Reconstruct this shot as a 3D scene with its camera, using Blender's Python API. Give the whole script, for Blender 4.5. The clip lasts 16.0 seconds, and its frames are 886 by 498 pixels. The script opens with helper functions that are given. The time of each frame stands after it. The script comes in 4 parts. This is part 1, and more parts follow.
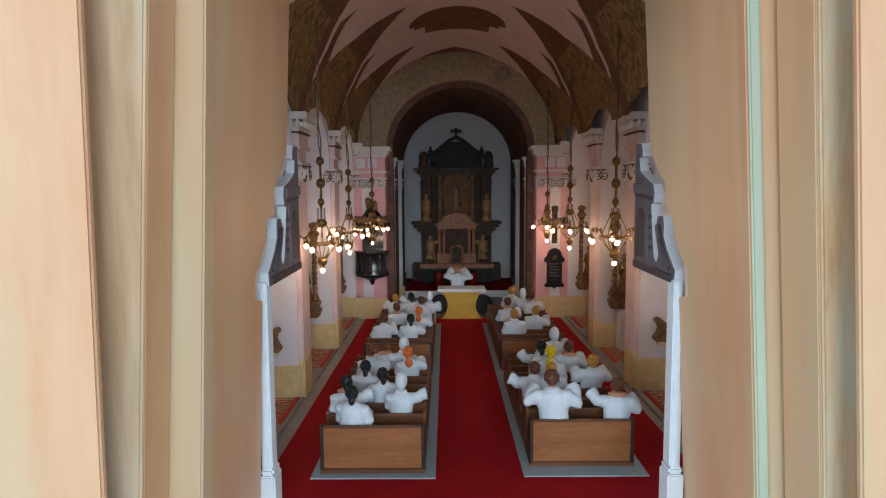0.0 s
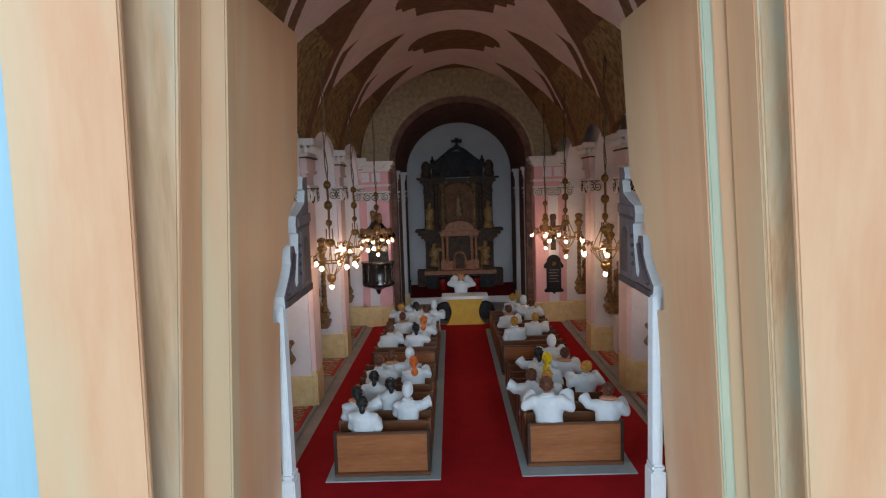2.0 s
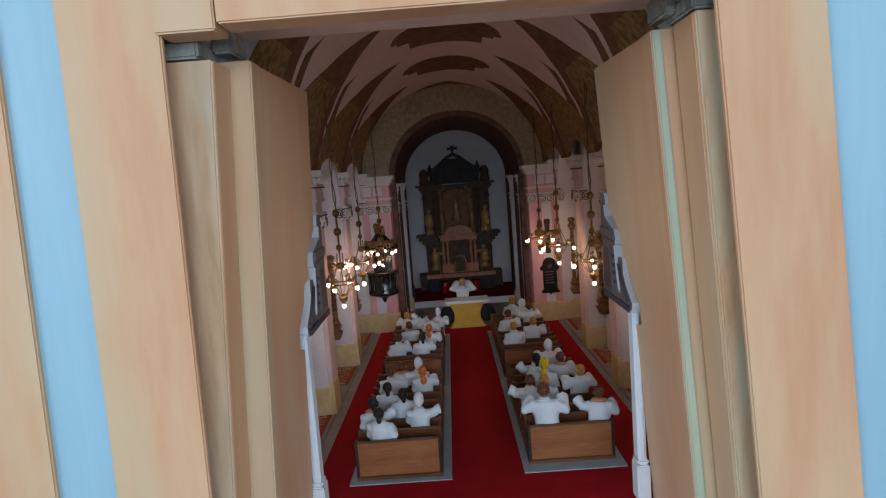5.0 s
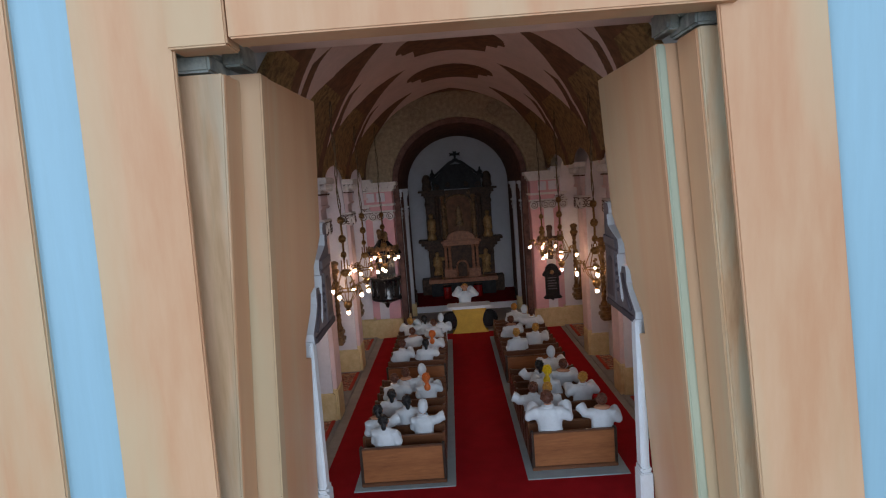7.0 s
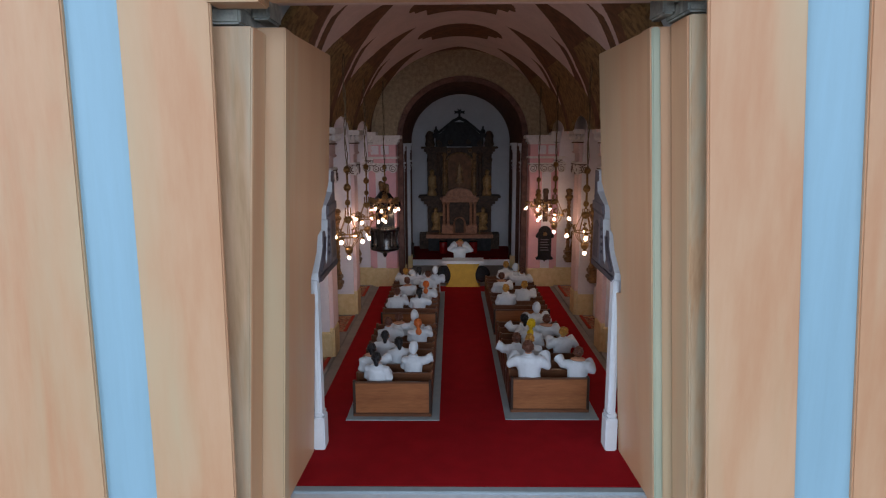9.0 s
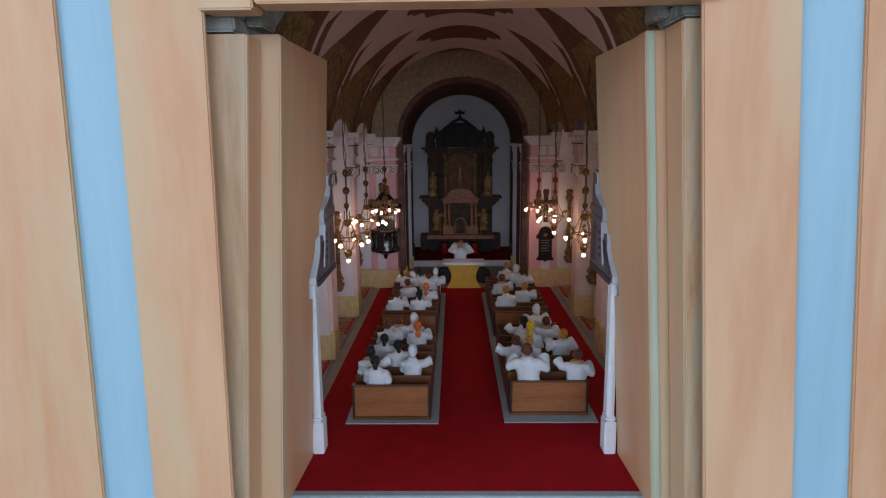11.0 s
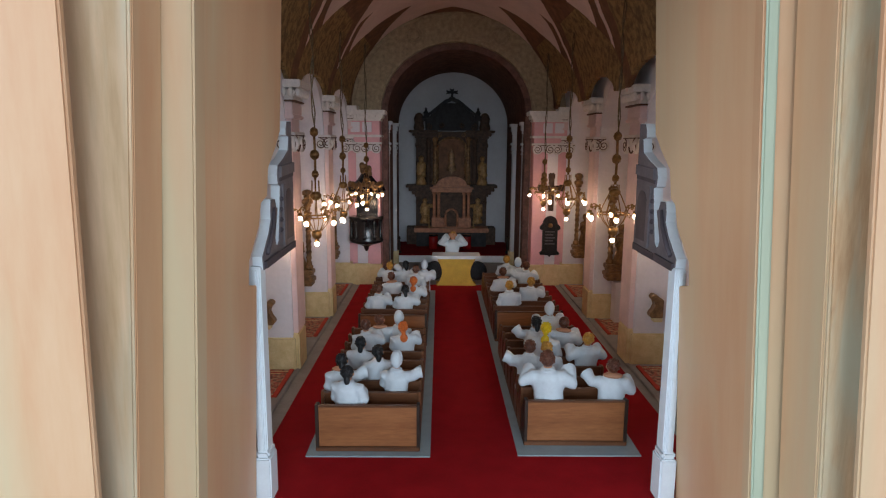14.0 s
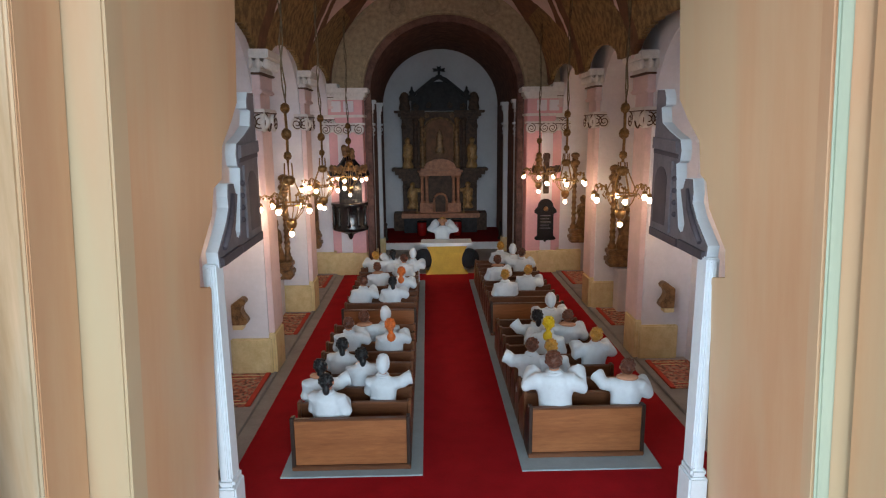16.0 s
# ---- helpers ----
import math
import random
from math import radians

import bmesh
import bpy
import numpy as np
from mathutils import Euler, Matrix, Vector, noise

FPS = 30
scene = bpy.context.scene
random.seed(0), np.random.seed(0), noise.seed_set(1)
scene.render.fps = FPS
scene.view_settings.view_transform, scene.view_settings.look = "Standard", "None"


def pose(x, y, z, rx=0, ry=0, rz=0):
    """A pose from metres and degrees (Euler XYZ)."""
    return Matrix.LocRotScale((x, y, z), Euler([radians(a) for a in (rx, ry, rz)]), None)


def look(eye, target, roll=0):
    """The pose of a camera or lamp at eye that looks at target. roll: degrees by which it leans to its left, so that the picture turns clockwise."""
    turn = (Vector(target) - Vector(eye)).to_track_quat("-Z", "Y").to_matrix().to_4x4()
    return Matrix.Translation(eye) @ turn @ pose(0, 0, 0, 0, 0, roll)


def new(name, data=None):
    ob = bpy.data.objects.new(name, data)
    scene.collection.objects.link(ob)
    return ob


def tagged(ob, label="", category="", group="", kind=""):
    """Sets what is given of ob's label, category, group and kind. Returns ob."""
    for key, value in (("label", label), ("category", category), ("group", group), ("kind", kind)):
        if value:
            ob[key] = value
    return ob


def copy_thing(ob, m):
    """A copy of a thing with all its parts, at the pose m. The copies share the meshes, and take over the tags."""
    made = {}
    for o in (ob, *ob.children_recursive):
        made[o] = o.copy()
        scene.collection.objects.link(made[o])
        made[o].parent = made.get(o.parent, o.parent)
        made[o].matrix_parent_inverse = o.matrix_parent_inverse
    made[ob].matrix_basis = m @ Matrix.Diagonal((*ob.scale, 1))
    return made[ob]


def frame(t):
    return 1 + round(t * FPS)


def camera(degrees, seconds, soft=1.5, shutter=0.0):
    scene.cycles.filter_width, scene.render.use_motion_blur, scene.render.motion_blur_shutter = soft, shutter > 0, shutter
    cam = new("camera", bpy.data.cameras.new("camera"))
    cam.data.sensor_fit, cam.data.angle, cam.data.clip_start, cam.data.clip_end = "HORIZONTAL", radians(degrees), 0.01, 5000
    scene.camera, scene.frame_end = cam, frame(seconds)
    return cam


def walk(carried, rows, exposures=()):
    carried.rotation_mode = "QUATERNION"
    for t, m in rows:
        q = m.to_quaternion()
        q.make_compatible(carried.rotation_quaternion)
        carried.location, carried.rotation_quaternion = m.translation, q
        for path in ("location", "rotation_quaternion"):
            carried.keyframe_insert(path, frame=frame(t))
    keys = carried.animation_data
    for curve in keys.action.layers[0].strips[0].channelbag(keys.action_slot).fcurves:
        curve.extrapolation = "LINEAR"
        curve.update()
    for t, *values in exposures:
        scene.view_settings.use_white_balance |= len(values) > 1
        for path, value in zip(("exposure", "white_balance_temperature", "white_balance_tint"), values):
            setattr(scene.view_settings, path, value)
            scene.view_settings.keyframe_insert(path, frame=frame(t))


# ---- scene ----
# A hand-made church model at about 1:20; lengths below are in model units of K metres.
K = 0.05
cam = camera(71.5, 16.0, soft=1.15)
PATH = [
    (0, (0.053, -0.384, 4.302), (0.042, 1.606, 4.11), -0.4),
    (0.5, (0.054, -0.442, 4.412), (0.036, 1.549, 4.227), -0.5),
    (1, (0.052, -0.488, 4.478), (0.03, 1.505, 4.305), -0.8),
    (1.5, (0.074, -0.703, 4.531), (0.046, 1.29, 4.362), -0.5),
    (2, (0.164, -1.138, 4.689), (0.134, 0.853, 4.497), -1.8),
    (2.5, (0.151, -1.618, 4.968), (0.121, 0.371, 4.76), -2.0),
    (3, (0.148, -2.037, 5.311), (0.119, -0.049, 5.094), -2.3),
    (3.5, (0.234, -2.08, 5.29), (0.198, -0.092, 5.068), -2.8),
    (6, (0.157, -2.273, 5.462), (0.13, -0.285, 5.244), -4.9),
    (6.5, (0.177, -2.258, 5.449), (0.146, -0.27, 5.235), -4.9),
    (7, (0.122, -2.3, 5.507), (0.089, -0.311, 5.297), -4.2),
    (7.5, (0.155, -2.48, 5.376), (0.116, -0.492, 5.158), -1.3),
    (8, (0.086, -2.95, 5.261), (0.031, -0.975, 4.945), -0.7),
    (8.5, (0.092, -3.071, 5.446), (0.043, -1.103, 5.091), -0.6),
    (9, (0.118, -3.107, 5.538), (0.09, -1.138, 5.19), -0.2),
    (11.5, (0.225, -3.075, 5.631), (0.177, -1.106, 5.279), -0.9),
    (12, (0.173, -2.968, 5.557), (0.123, -1.0, 5.206), -1.4),
    (12.5, (0.196, -2.814, 5.533), (0.114, -0.846, 5.189), -0.5),
    (13, (0.232, -2.478, 5.365), (0.169, -0.506, 5.038), 0.9),
    (13.5, (0.176, -1.321, 5.002), (0.188, 0.651, 4.668), -0.7),
    (14, (-0.012, -0.172, 4.654), (0.0, 1.799, 4.318), 0.4),
    (14.5, (-0.009, 0.376, 4.436), (0.008, 2.342, 4.073), -1.3),
    (15, (0.006, 0.714, 4.353), (0.031, 2.676, 3.966), -1.6),
    (15.5, (0.023, 0.921, 4.402), (0.063, 2.883, 4.015), -1.2),
    (16, (-0.017, 1.009, 4.507), (0.03, 2.971, 4.123), -0.5),
]
EXPOSURE = [(0, 0.44, 6500, 11), (1.5, 0.4, 6500, 11), (2.5, 0.2, 6500, 12), (3.5, -0.02, 6500, 14), (6, -0.1, 6500, 16), (9, -0.18, 6500, 20), (13, -0.16, 6500, 21), (13.5, 0.0, 6500, 18), (14, 0.32, 6500, 12), (15, 0.6, 6500, 10), (16, 0.68, 6500, 10)]
walk(cam, [(t, look([K * c for c in e], [K * c for c in g], r)) for t, e, g, r in PATH], EXPOSURE)

# ---- light ----
world = bpy.data.worlds.new("world")
scene.world = world
world.use_nodes = True
WN = world.node_tree.nodes
SKY = WN.new("ShaderNodeTexSky")
SKY.sky_type, SKY.sun_disc, SKY.sun_elevation, SKY.sun_rotation = "NISHITA", False, radians(35), radians(200)
world.node_tree.links.new(SKY.outputs["Color"], WN["Background"].inputs["Color"])
WN["Background"].inputs["Strength"].default_value = 0.1
scene.view_settings.exposure = 0.0


def daylight_lamp(name, m, w, h, watts, col):
    d = bpy.data.lights.new(name, "AREA")
    d.shape, d.size, d.size_y, d.energy, d.color = "RECTANGLE", w, h, watts, col
    ob = new(name, d)
    ob.matrix_world = m
    return ob


DAY = (0.74, 0.89, 1.0)
# Soft daylight from behind the camera; the room has no window modelled for it.
daylight_lamp("daylight_lamp", look((0.3, -2.4, 0.6), (0.02, 0.6, 0.2)), 1.7, 1.2, 44, DAY)
# Added fill lamps without a known source, brightening the jamb faces and nave walls.
daylight_lamp("fill_lamp_west", look((-1.7, -1.1, 0.6), (0.1, 0.4, 0.2)), 1.2, 1.2, 27, DAY)
daylight_lamp("fill_lamp_east", look((1.75, -1.1, 0.6), (-0.05, 0.4, 0.2)), 1.2, 1.2, 11, DAY)

# ---- materials ----


def mat(name, col, rough=0.6, metal=0.0, var=0.18, scale=60.0, bump=0.15, stretch=(1, 1, 1), dark=None, per=0.0, grain=6.0, thr=(0.35, 0.7), spec=0.4, tint=None):
    """Painted or raw surface: broad blotches and a fine grain, in a stretched object space."""
    m = bpy.data.materials.new(name)
    m.use_nodes = True
    n, l = m.node_tree.nodes, m.node_tree.links
    b = n["Principled BSDF"]
    b.inputs["Roughness"].default_value, b.inputs["Metallic"].default_value = rough, metal
    b.inputs["Specular IOR Level"].default_value = spec
    tc, mp = n.new("ShaderNodeTexCoord"), n.new("ShaderNodeMapping")
    mp.inputs["Scale"].default_value = stretch
    l.new(tc.outputs["Object"], mp.inputs["Vector"])
    big, fine = n.new("ShaderNodeTexNoise"), n.new("ShaderNodeTexNoise")
    big.inputs["Scale"].default_value, big.inputs["Detail"].default_value = scale, 4
    fine.inputs["Scale"].default_value, fine.inputs["Detail"].default_value = scale * grain, 6
    fine.inputs["Roughness"].default_value = 0.65
    for t in (big, fine):
        l.new(mp.outputs[0], t.inputs["Vector"])
    ramp = n.new("ShaderNodeValToRGB")
    dk = dark or tuple(c * (1 - 2 * var) for c in col)
    e = ramp.color_ramp.elements
    e[0].position, e[1].position = thr
    e[0].color, e[1].color = (*dk, 1), (*[min(1, c * (1 + var * 0.5)) for c in col], 1)
    add = n.new("ShaderNodeMath")
    add.operation = "MULTIPLY_ADD"
    add.inputs[1].default_value = 0.45
    l.new(fine.outputs["Fac"], add.inputs[0])
    half = n.new("ShaderNodeMath")
    half.operation = "MULTIPLY"
    half.inputs[1].default_value = 0.55
    l.new(big.outputs["Fac"], half.inputs[0])
    l.new(half.outputs[0], add.inputs[2])
    l.new(add.outputs[0], ramp.inputs["Fac"])
    out = ramp.outputs["Color"]
    if tint:
        pat, cut, mx = n.new("ShaderNodeTexNoise"), n.new("ShaderNodeMapRange"), n.new("ShaderNodeMix")
        pat.inputs["Scale"].default_value, pat.inputs["Detail"].default_value = scale * 0.55, 5
        pat.inputs["Distortion"].default_value = 0.6
        shift = n.new("ShaderNodeVectorMath")
        shift.inputs[1].default_value = (3.1, 7.7, 1.3)
        l.new(mp.outputs[0], shift.inputs[0])
        l.new(shift.outputs[0], pat.inputs["Vector"])
        cut.inputs["From Min"].default_value, cut.inputs["From Max"].default_value = 0.48, 0.68
        l.new(pat.outputs["Fac"], cut.inputs["Value"])
        mx.data_type = "RGBA"
        l.new(cut.outputs[0], mx.inputs["Factor"])
        l.new(out, mx.inputs[6])
        mx.inputs[7].default_value = (*tint, 1)
        out = mx.outputs[2]
    if per:
        oi, hs = n.new("ShaderNodeObjectInfo"), n.new("ShaderNodeHueSaturation")
        mr = n.new("ShaderNodeMapRange")
        mr.inputs["To Min"].default_value, mr.inputs["To Max"].default_value = 1 - per, 1 + per
        l.new(oi.outputs["Random"], mr.inputs["Value"])
        l.new(mr.outputs[0], hs.inputs["Value"])
        l.new(out, hs.inputs["Color"])
        out = hs.outputs["Color"]
    l.new(out, b.inputs["Base Color"])
    rr = n.new("ShaderNodeMapRange")
    rr.inputs["To Min"].default_value, rr.inputs["To Max"].default_value = max(0.05, rough - 0.12), min(1, rough + 0.12)
    l.new(fine.outputs["Fac"], rr.inputs["Value"])
    l.new(rr.outputs[0], b.inputs["Roughness"])
    if bump:
        bp = n.new("ShaderNodeBump")
        bp.inputs["Strength"].default_value, bp.inputs["Distance"].default_value = bump, 0.0006
        l.new(add.outputs[0], bp.inputs["Height"])
        l.new(bp.outputs[0], b.inputs["Normal"])
    return m


def glow(name, col, strength):
    m = bpy.data.materials.new(name)
    m.use_nodes = True
    b = m.node_tree.nodes["Principled BSDF"]
    b.inputs["Base Color"].default_value = (1, 0.9, 0.75, 1)
    b.inputs["Emission Color"].default_value, b.inputs["Emission Strength"].default_value = (*col, 1), strength
    return m


GRAIN = (1, 1, 0.07)
M_FACADE = mat("facade_ochre_paint", (0.61, 0.395, 0.248), 0.5, var=0.1, scale=24, stretch=(1, 1, 0.16), dark=(0.57, 0.30, 0.165), grain=3, bump=0.12, thr=(0.34, 0.64), tint=(0.57, 0.455, 0.295))
M_OLIVE = mat("facade_olive_paint", (0.66, 0.46, 0.30), 0.5, var=0.1, scale=55, stretch=(1, 1, 0.1), dark=(0.50, 0.33, 0.19), grain=3, thr=(0.40, 0.6), tint=(0.54, 0.56, 0.46))
M_MOTTLE = mat("facade_mottled_paint", (0.62, 0.44, 0.27), 0.6, var=0.2, scale=120, stretch=(1, 1, 0.12), dark=(0.44, 0.25, 0.13), tint=(0.52, 0.48, 0.35))
M_JAMB = mat("jamb_terracotta_paint", (0.62, 0.405, 0.245), 0.4, var=0.1, scale=30, stretch=(1, 1, 0.12), dark=(0.58, 0.315, 0.175), grain=3, bump=0.12, tint=(0.60, 0.45, 0.285))
M_GREEN = mat("facade_green_paint", (0.44, 0.49, 0.38), 0.5, var=0.1, scale=60, stretch=(1, 1, 0.12), dark=(0.33, 0.39, 0.30), grain=3, tint=(0.52, 0.45, 0.31))
M_BRACKET = mat("grey_green_bracket_paint", (0.36, 0.40, 0.37), 0.45, var=0.2, scale=90, dark=(0.16, 0.19, 0.19), tint=(0.55, 0.60, 0.58))
M_BLUE = mat("facade_blue_paint", (0.29, 0.51, 0.65), 0.5, var=0.05, scale=40, stretch=GRAIN, bump=0.08)
M_WHITE = mat("white_board", (0.72, 0.79, 0.86), 0.6, var=0.05, scale=60, bump=0.1)
M_WALL = mat("lilac_white_plaster", (0.76, 0.73, 0.78), 0.7, var=0.06, scale=40, bump=0.15)
M_PINK = mat("pink_plaster", (0.74, 0.40, 0.44), 0.65, var=0.12, scale=50, bump=0.15, dark=(0.66, 0.36, 0.39))
M_PALEPINK = mat("pale_pink_plaster", (0.76, 0.58, 0.59), 0.65, var=0.08, scale=50, bump=0.15)
M_CREAM = mat("cream_marbled_plinth", (0.74, 0.61, 0.36), 0.5, var=0.14, scale=110, dark=(0.60, 0.46, 0.22))
M_STUCCO = mat("stucco_capital", (0.76, 0.72, 0.70), 0.6, var=0.1, scale=200)
M_GILT = mat("bronze_scrollwork", (0.30, 0.17, 0.08), 0.5, 0.3, var=0.3, scale=300)
M_VAULT = mat("vault_plaster", (0.78, 0.62, 0.60), 0.75, var=0.08, scale=30, bump=0.1)
M_FRESCO = mat("brown_fresco", (0.22, 0.10, 0.05), 0.7, var=0.3, scale=110, dark=(0.085, 0.042, 0.02))
M_ARCH = mat("arch_fresco", (0.42, 0.33, 0.21), 0.75, var=0.35, scale=160, dark=(0.23, 0.17, 0.11))
M_REVEAL = mat("dark_marble", (0.19, 0.105, 0.085), 0.8, var=0.4, scale=90, dark=(0.075, 0.045, 0.04), spec=0.1)
M_APSE = mat("apse_plaster", (0.56, 0.57, 0.61), 0.75, var=0.06, scale=30)
M_FLOOR = mat("grey_floor", (0.30, 0.29, 0.29), 0.6, var=0.14, scale=60)
M_GREYMAT = mat("grey_card", (0.30, 0.38, 0.43), 0.7, var=0.08, scale=80)
M_RED = mat("red_felt", (0.34, 0.008, 0.014), 0.9, var=0.12, scale=50, bump=0.35, grain=14, spec=0.1)
M_DKRED = mat("dark_red_felt", (0.22, 0.008, 0.012), 0.9, var=0.15, scale=50, bump=0.35, grain=14, spec=0.1)
M_WOODF = mat("pew_panel_wood", (0.34, 0.135, 0.05), 0.4, var=0.2, scale=85, stretch=(0.14, 1, 1), dark=(0.17, 0.058, 0.02), per=0.1, bump=0.25, tint=(0.22, 0.08, 0.028))
M_WOOD = mat("pew_dark_wood", (0.155, 0.06, 0.024), 0.4, var=0.3, scale=70, stretch=(0.15, 1, 1), dark=(0.06, 0.022, 0.01), per=0.15)
M_EDGE = mat("blackened_edge", (0.035, 0.018, 0.012), 0.5, var=0.3, scale=100)
M_ROBE = mat("white_clay", (0.60, 0.67, 0.74), 0.5, var=0.05, scale=90, bump=0.25, grain=4)
M_SKIN = mat("painted_clay_face", (0.50, 0.25, 0.15), 0.5, var=0.1, scale=200)
HAIR = {
    "k": mat("black_clay", (0.014, 0.016, 0.02), 0.35, var=0.4, scale=300, bump=0.8),
    "b": mat("brown_clay", (0.13, 0.045, 0.025), 0.35, var=0.35, scale=300, bump=0.8, dark=(0.06, 0.02, 0.012)),
    "o": mat("orange_clay", (0.70, 0.16, 0.03), 0.35, var=0.2, scale=300, bump=0.6),
    "y": mat("ochre_clay", (0.55, 0.27, 0.045), 0.35, var=0.25, scale=300, bump=0.6),
    "Y": mat("yellow_clay", (0.75, 0.52, 0.01), 0.35, var=0.15, scale=300, bump=0.6),
    "w": M_ROBE,
}
M_BRASS = mat("brass", (0.40, 0.24, 0.10), 0.34, 1.0, var=0.3, scale=300)
M_WIRE = mat("tarnished_wire", (0.22, 0.17, 0.11), 0.45, 0.8, var=0.3, scale=400)
M_BULB = glow("lit_bulb", (1.0, 0.68, 0.42), 64)
M_BLACK = mat("black_lacquer", (0.012, 0.012, 0.014), 0.22, var=0.3, scale=120, spec=0.6)
M_STATUE = mat("gilded_brown_carving", (0.32, 0.18, 0.075), 0.45, 0.25, var=0.45, scale=160, dark=(0.05, 0.024, 0.012))
M_SLATE = mat("grey_violet_stone_paint", (0.175, 0.155, 0.175), 0.6, var=0.2, scale=80)
M_SLATEDK = mat("dark_violet_stone_paint", (0.085, 0.07, 0.085), 0.6, var=0.2, scale=80)
M_ALTAR = mat("dark_altar_wood", (0.105, 0.062, 0.042), 0.6, var=0.4, scale=170, spec=0.2, dark=(0.03, 0.02, 0.016))
M_ALTARTOP = mat("dark_green_altar_wood", (0.045, 0.047, 0.052), 0.7, spec=0.2, var=0.3, scale=110)
M_ROSE = mat("rose_marble", (0.50, 0.22, 0.115), 0.55, var=0.3, scale=150, dark=(0.22, 0.095, 0.055))
M_GOLD = mat("dull_gold_carving", (0.46, 0.27, 0.10), 0.45, 0.2, var=0.4, scale=220, dark=(0.14, 0.075, 0.03))
M_OLIVEFRESCO = mat("olive_fresco", (0.29, 0.185, 0.075), 0.7, var=0.4, scale=130, dark=(0.13, 0.075, 0.03), thr=(0.42, 0.58))
M_BROWNLINE = mat("brown_outline_paint", (0.12, 0.055, 0.03), 0.6, var=0.2, scale=300)
M_YELLOW = mat("yellow_cloth", (0.62, 0.40, 0.06), 0.7, var=0.1, scale=80)
M_RUG = mat("patterned_rug", (0.40, 0.13, 0.09), 0.95, var=0.5, scale=330, dark=(0.13, 0.07, 0.06), thr=(0.45, 0.55), tint=(0.45, 0.33, 0.24), spec=0.1)
M_RUGEDGE = mat("rug_border", (0.5, 0.05, 0.03), 0.9, var=0.15, scale=200)
M_CANDLE = mat("red_glass", (0.30, 0.012, 0.012), 0.2, var=0.2, scale=120)
M_ROOM = mat("room_wall_paint", (0.62, 0.60, 0.57), 0.8, var=0.04, scale=5)
M_ROOMFLOOR = mat("room_floor", (0.30, 0.25, 0.20), 0.6, var=0.15, scale=8)

# ---- mesh helpers, in model units ----


def box(bm, x0, x1, y0, y1, z0, z1, bev=0.0):
    r = bmesh.ops.create_cube(bm, size=1)
    vs = r["verts"]
    for v in vs:
        v.co = Vector(((x0 + x1) / 2 + v.co.x * (x1 - x0), (y0 + y1) / 2 + v.co.y * (y1 - y0), (z0 + z1) / 2 + v.co.z * (z1 - z0)))
    if bev:
        es = {e for v in vs for e in v.link_edges}
        bmesh.ops.bevel(bm, geom=list(es), offset=bev, segments=2, affect="EDGES", clamp_overlap=True)
    return vs


def lathe(bm, prof, n=16, at=(0, 0, 0), sx=1.0, sy=1.0, mi=0, arc=None):
    """Turned body from (radius, height) pairs."""
    rings = []
    for r, z in prof:
        rings.append([bm.verts.new((at[0] + sx * r * math.cos(2 * math.pi * i / n), at[1] + sy * r * math.sin(2 * math.pi * i / n), at[2] + z)) for i in range(n)])
    for a, b in zip(rings, rings[1:]):
        for i in range(n):
            f = bm.faces.new((a[i], a[(i + 1) % n], b[(i + 1) % n], b[i]))
            f.smooth, f.material_index = True, mi
    for ring, flip in ((rings[0], True), (rings[-1], False)):
        f = bm.faces.new(ring[::-1] if flip else ring)
        f.material_index = mi
    return rings


def ball(bm, c, r, n=14, s=(1, 1, 1), mi=0, rot=None):
    res = bmesh.ops.create_uvsphere(bm, u_segments=n, v_segments=max(6, n * 2 // 3), radius=1)
    for v in res["verts"]:
        p = Vector((v.co.x * r * s[0], v.co.y * r * s[1], v.co.z * r * s[2]))
        if rot:
            p = rot @ p
        v.co = p + Vector(c)
    for f in {f for v in res["verts"] for f in v.link_faces}:
        f.smooth, f.material_index = True, mi
    return res["verts"]


def tube(bm, pts, r, n=8, mi=0):
    """Round bar along points; r one radius or one per point."""
    pts = [Vector(p) for p in pts]
    rs = r if isinstance(r, (list, tuple)) else [r] * len(pts)
    rings = []
    for i, p in enumerate(pts):
        d = (pts[min(i + 1, len(pts) - 1)] - pts[max(i - 1, 0)]).normalized()
        u = d.orthogonal().normalized() if abs(d.z) > 0.95 else d.cross(Vector((0, 0, 1))).normalized()
        w = d.cross(u)
        rings.append([bm.verts.new(p + rs[i] * (u * math.cos(2 * math.pi * k / n) + w * math.sin(2 * math.pi * k / n))) for k in range(n)])
    for a, b in zip(rings, rings[1:]):
        for k in range(n):
            f = bm.faces.new((a[k], a[(k + 1) % n], b[(k + 1) % n], b[k]))
            f.smooth, f.material_index = True, mi
    bm.faces.new(rings[0][::-1]).material_index = mi
    bm.faces.new(rings[-1]).material_index = mi


def prism(bm, poly, lo, hi, axis="z", mi=0):
    """Polygon pushed along an axis; poly holds the two other coordinates in order."""
    def put(p, h):
        return {"z": (p[0], p[1], h), "y": (p[0], h, p[1]), "x": (h, p[0], p[1])}[axis]
    a = [bm.verts.new(put(p, lo)) for p in poly]
    b = [bm.verts.new(put(p, hi)) for p in poly]
    n = len(poly)
    for i in range(n):
        bm.faces.new((a[i], a[(i + 1) % n], b[(i + 1) % n], b[i])).material_index = mi
    bm.faces.new(a[::-1]).material_index = mi
    bm.faces.new(b).material_index = mi


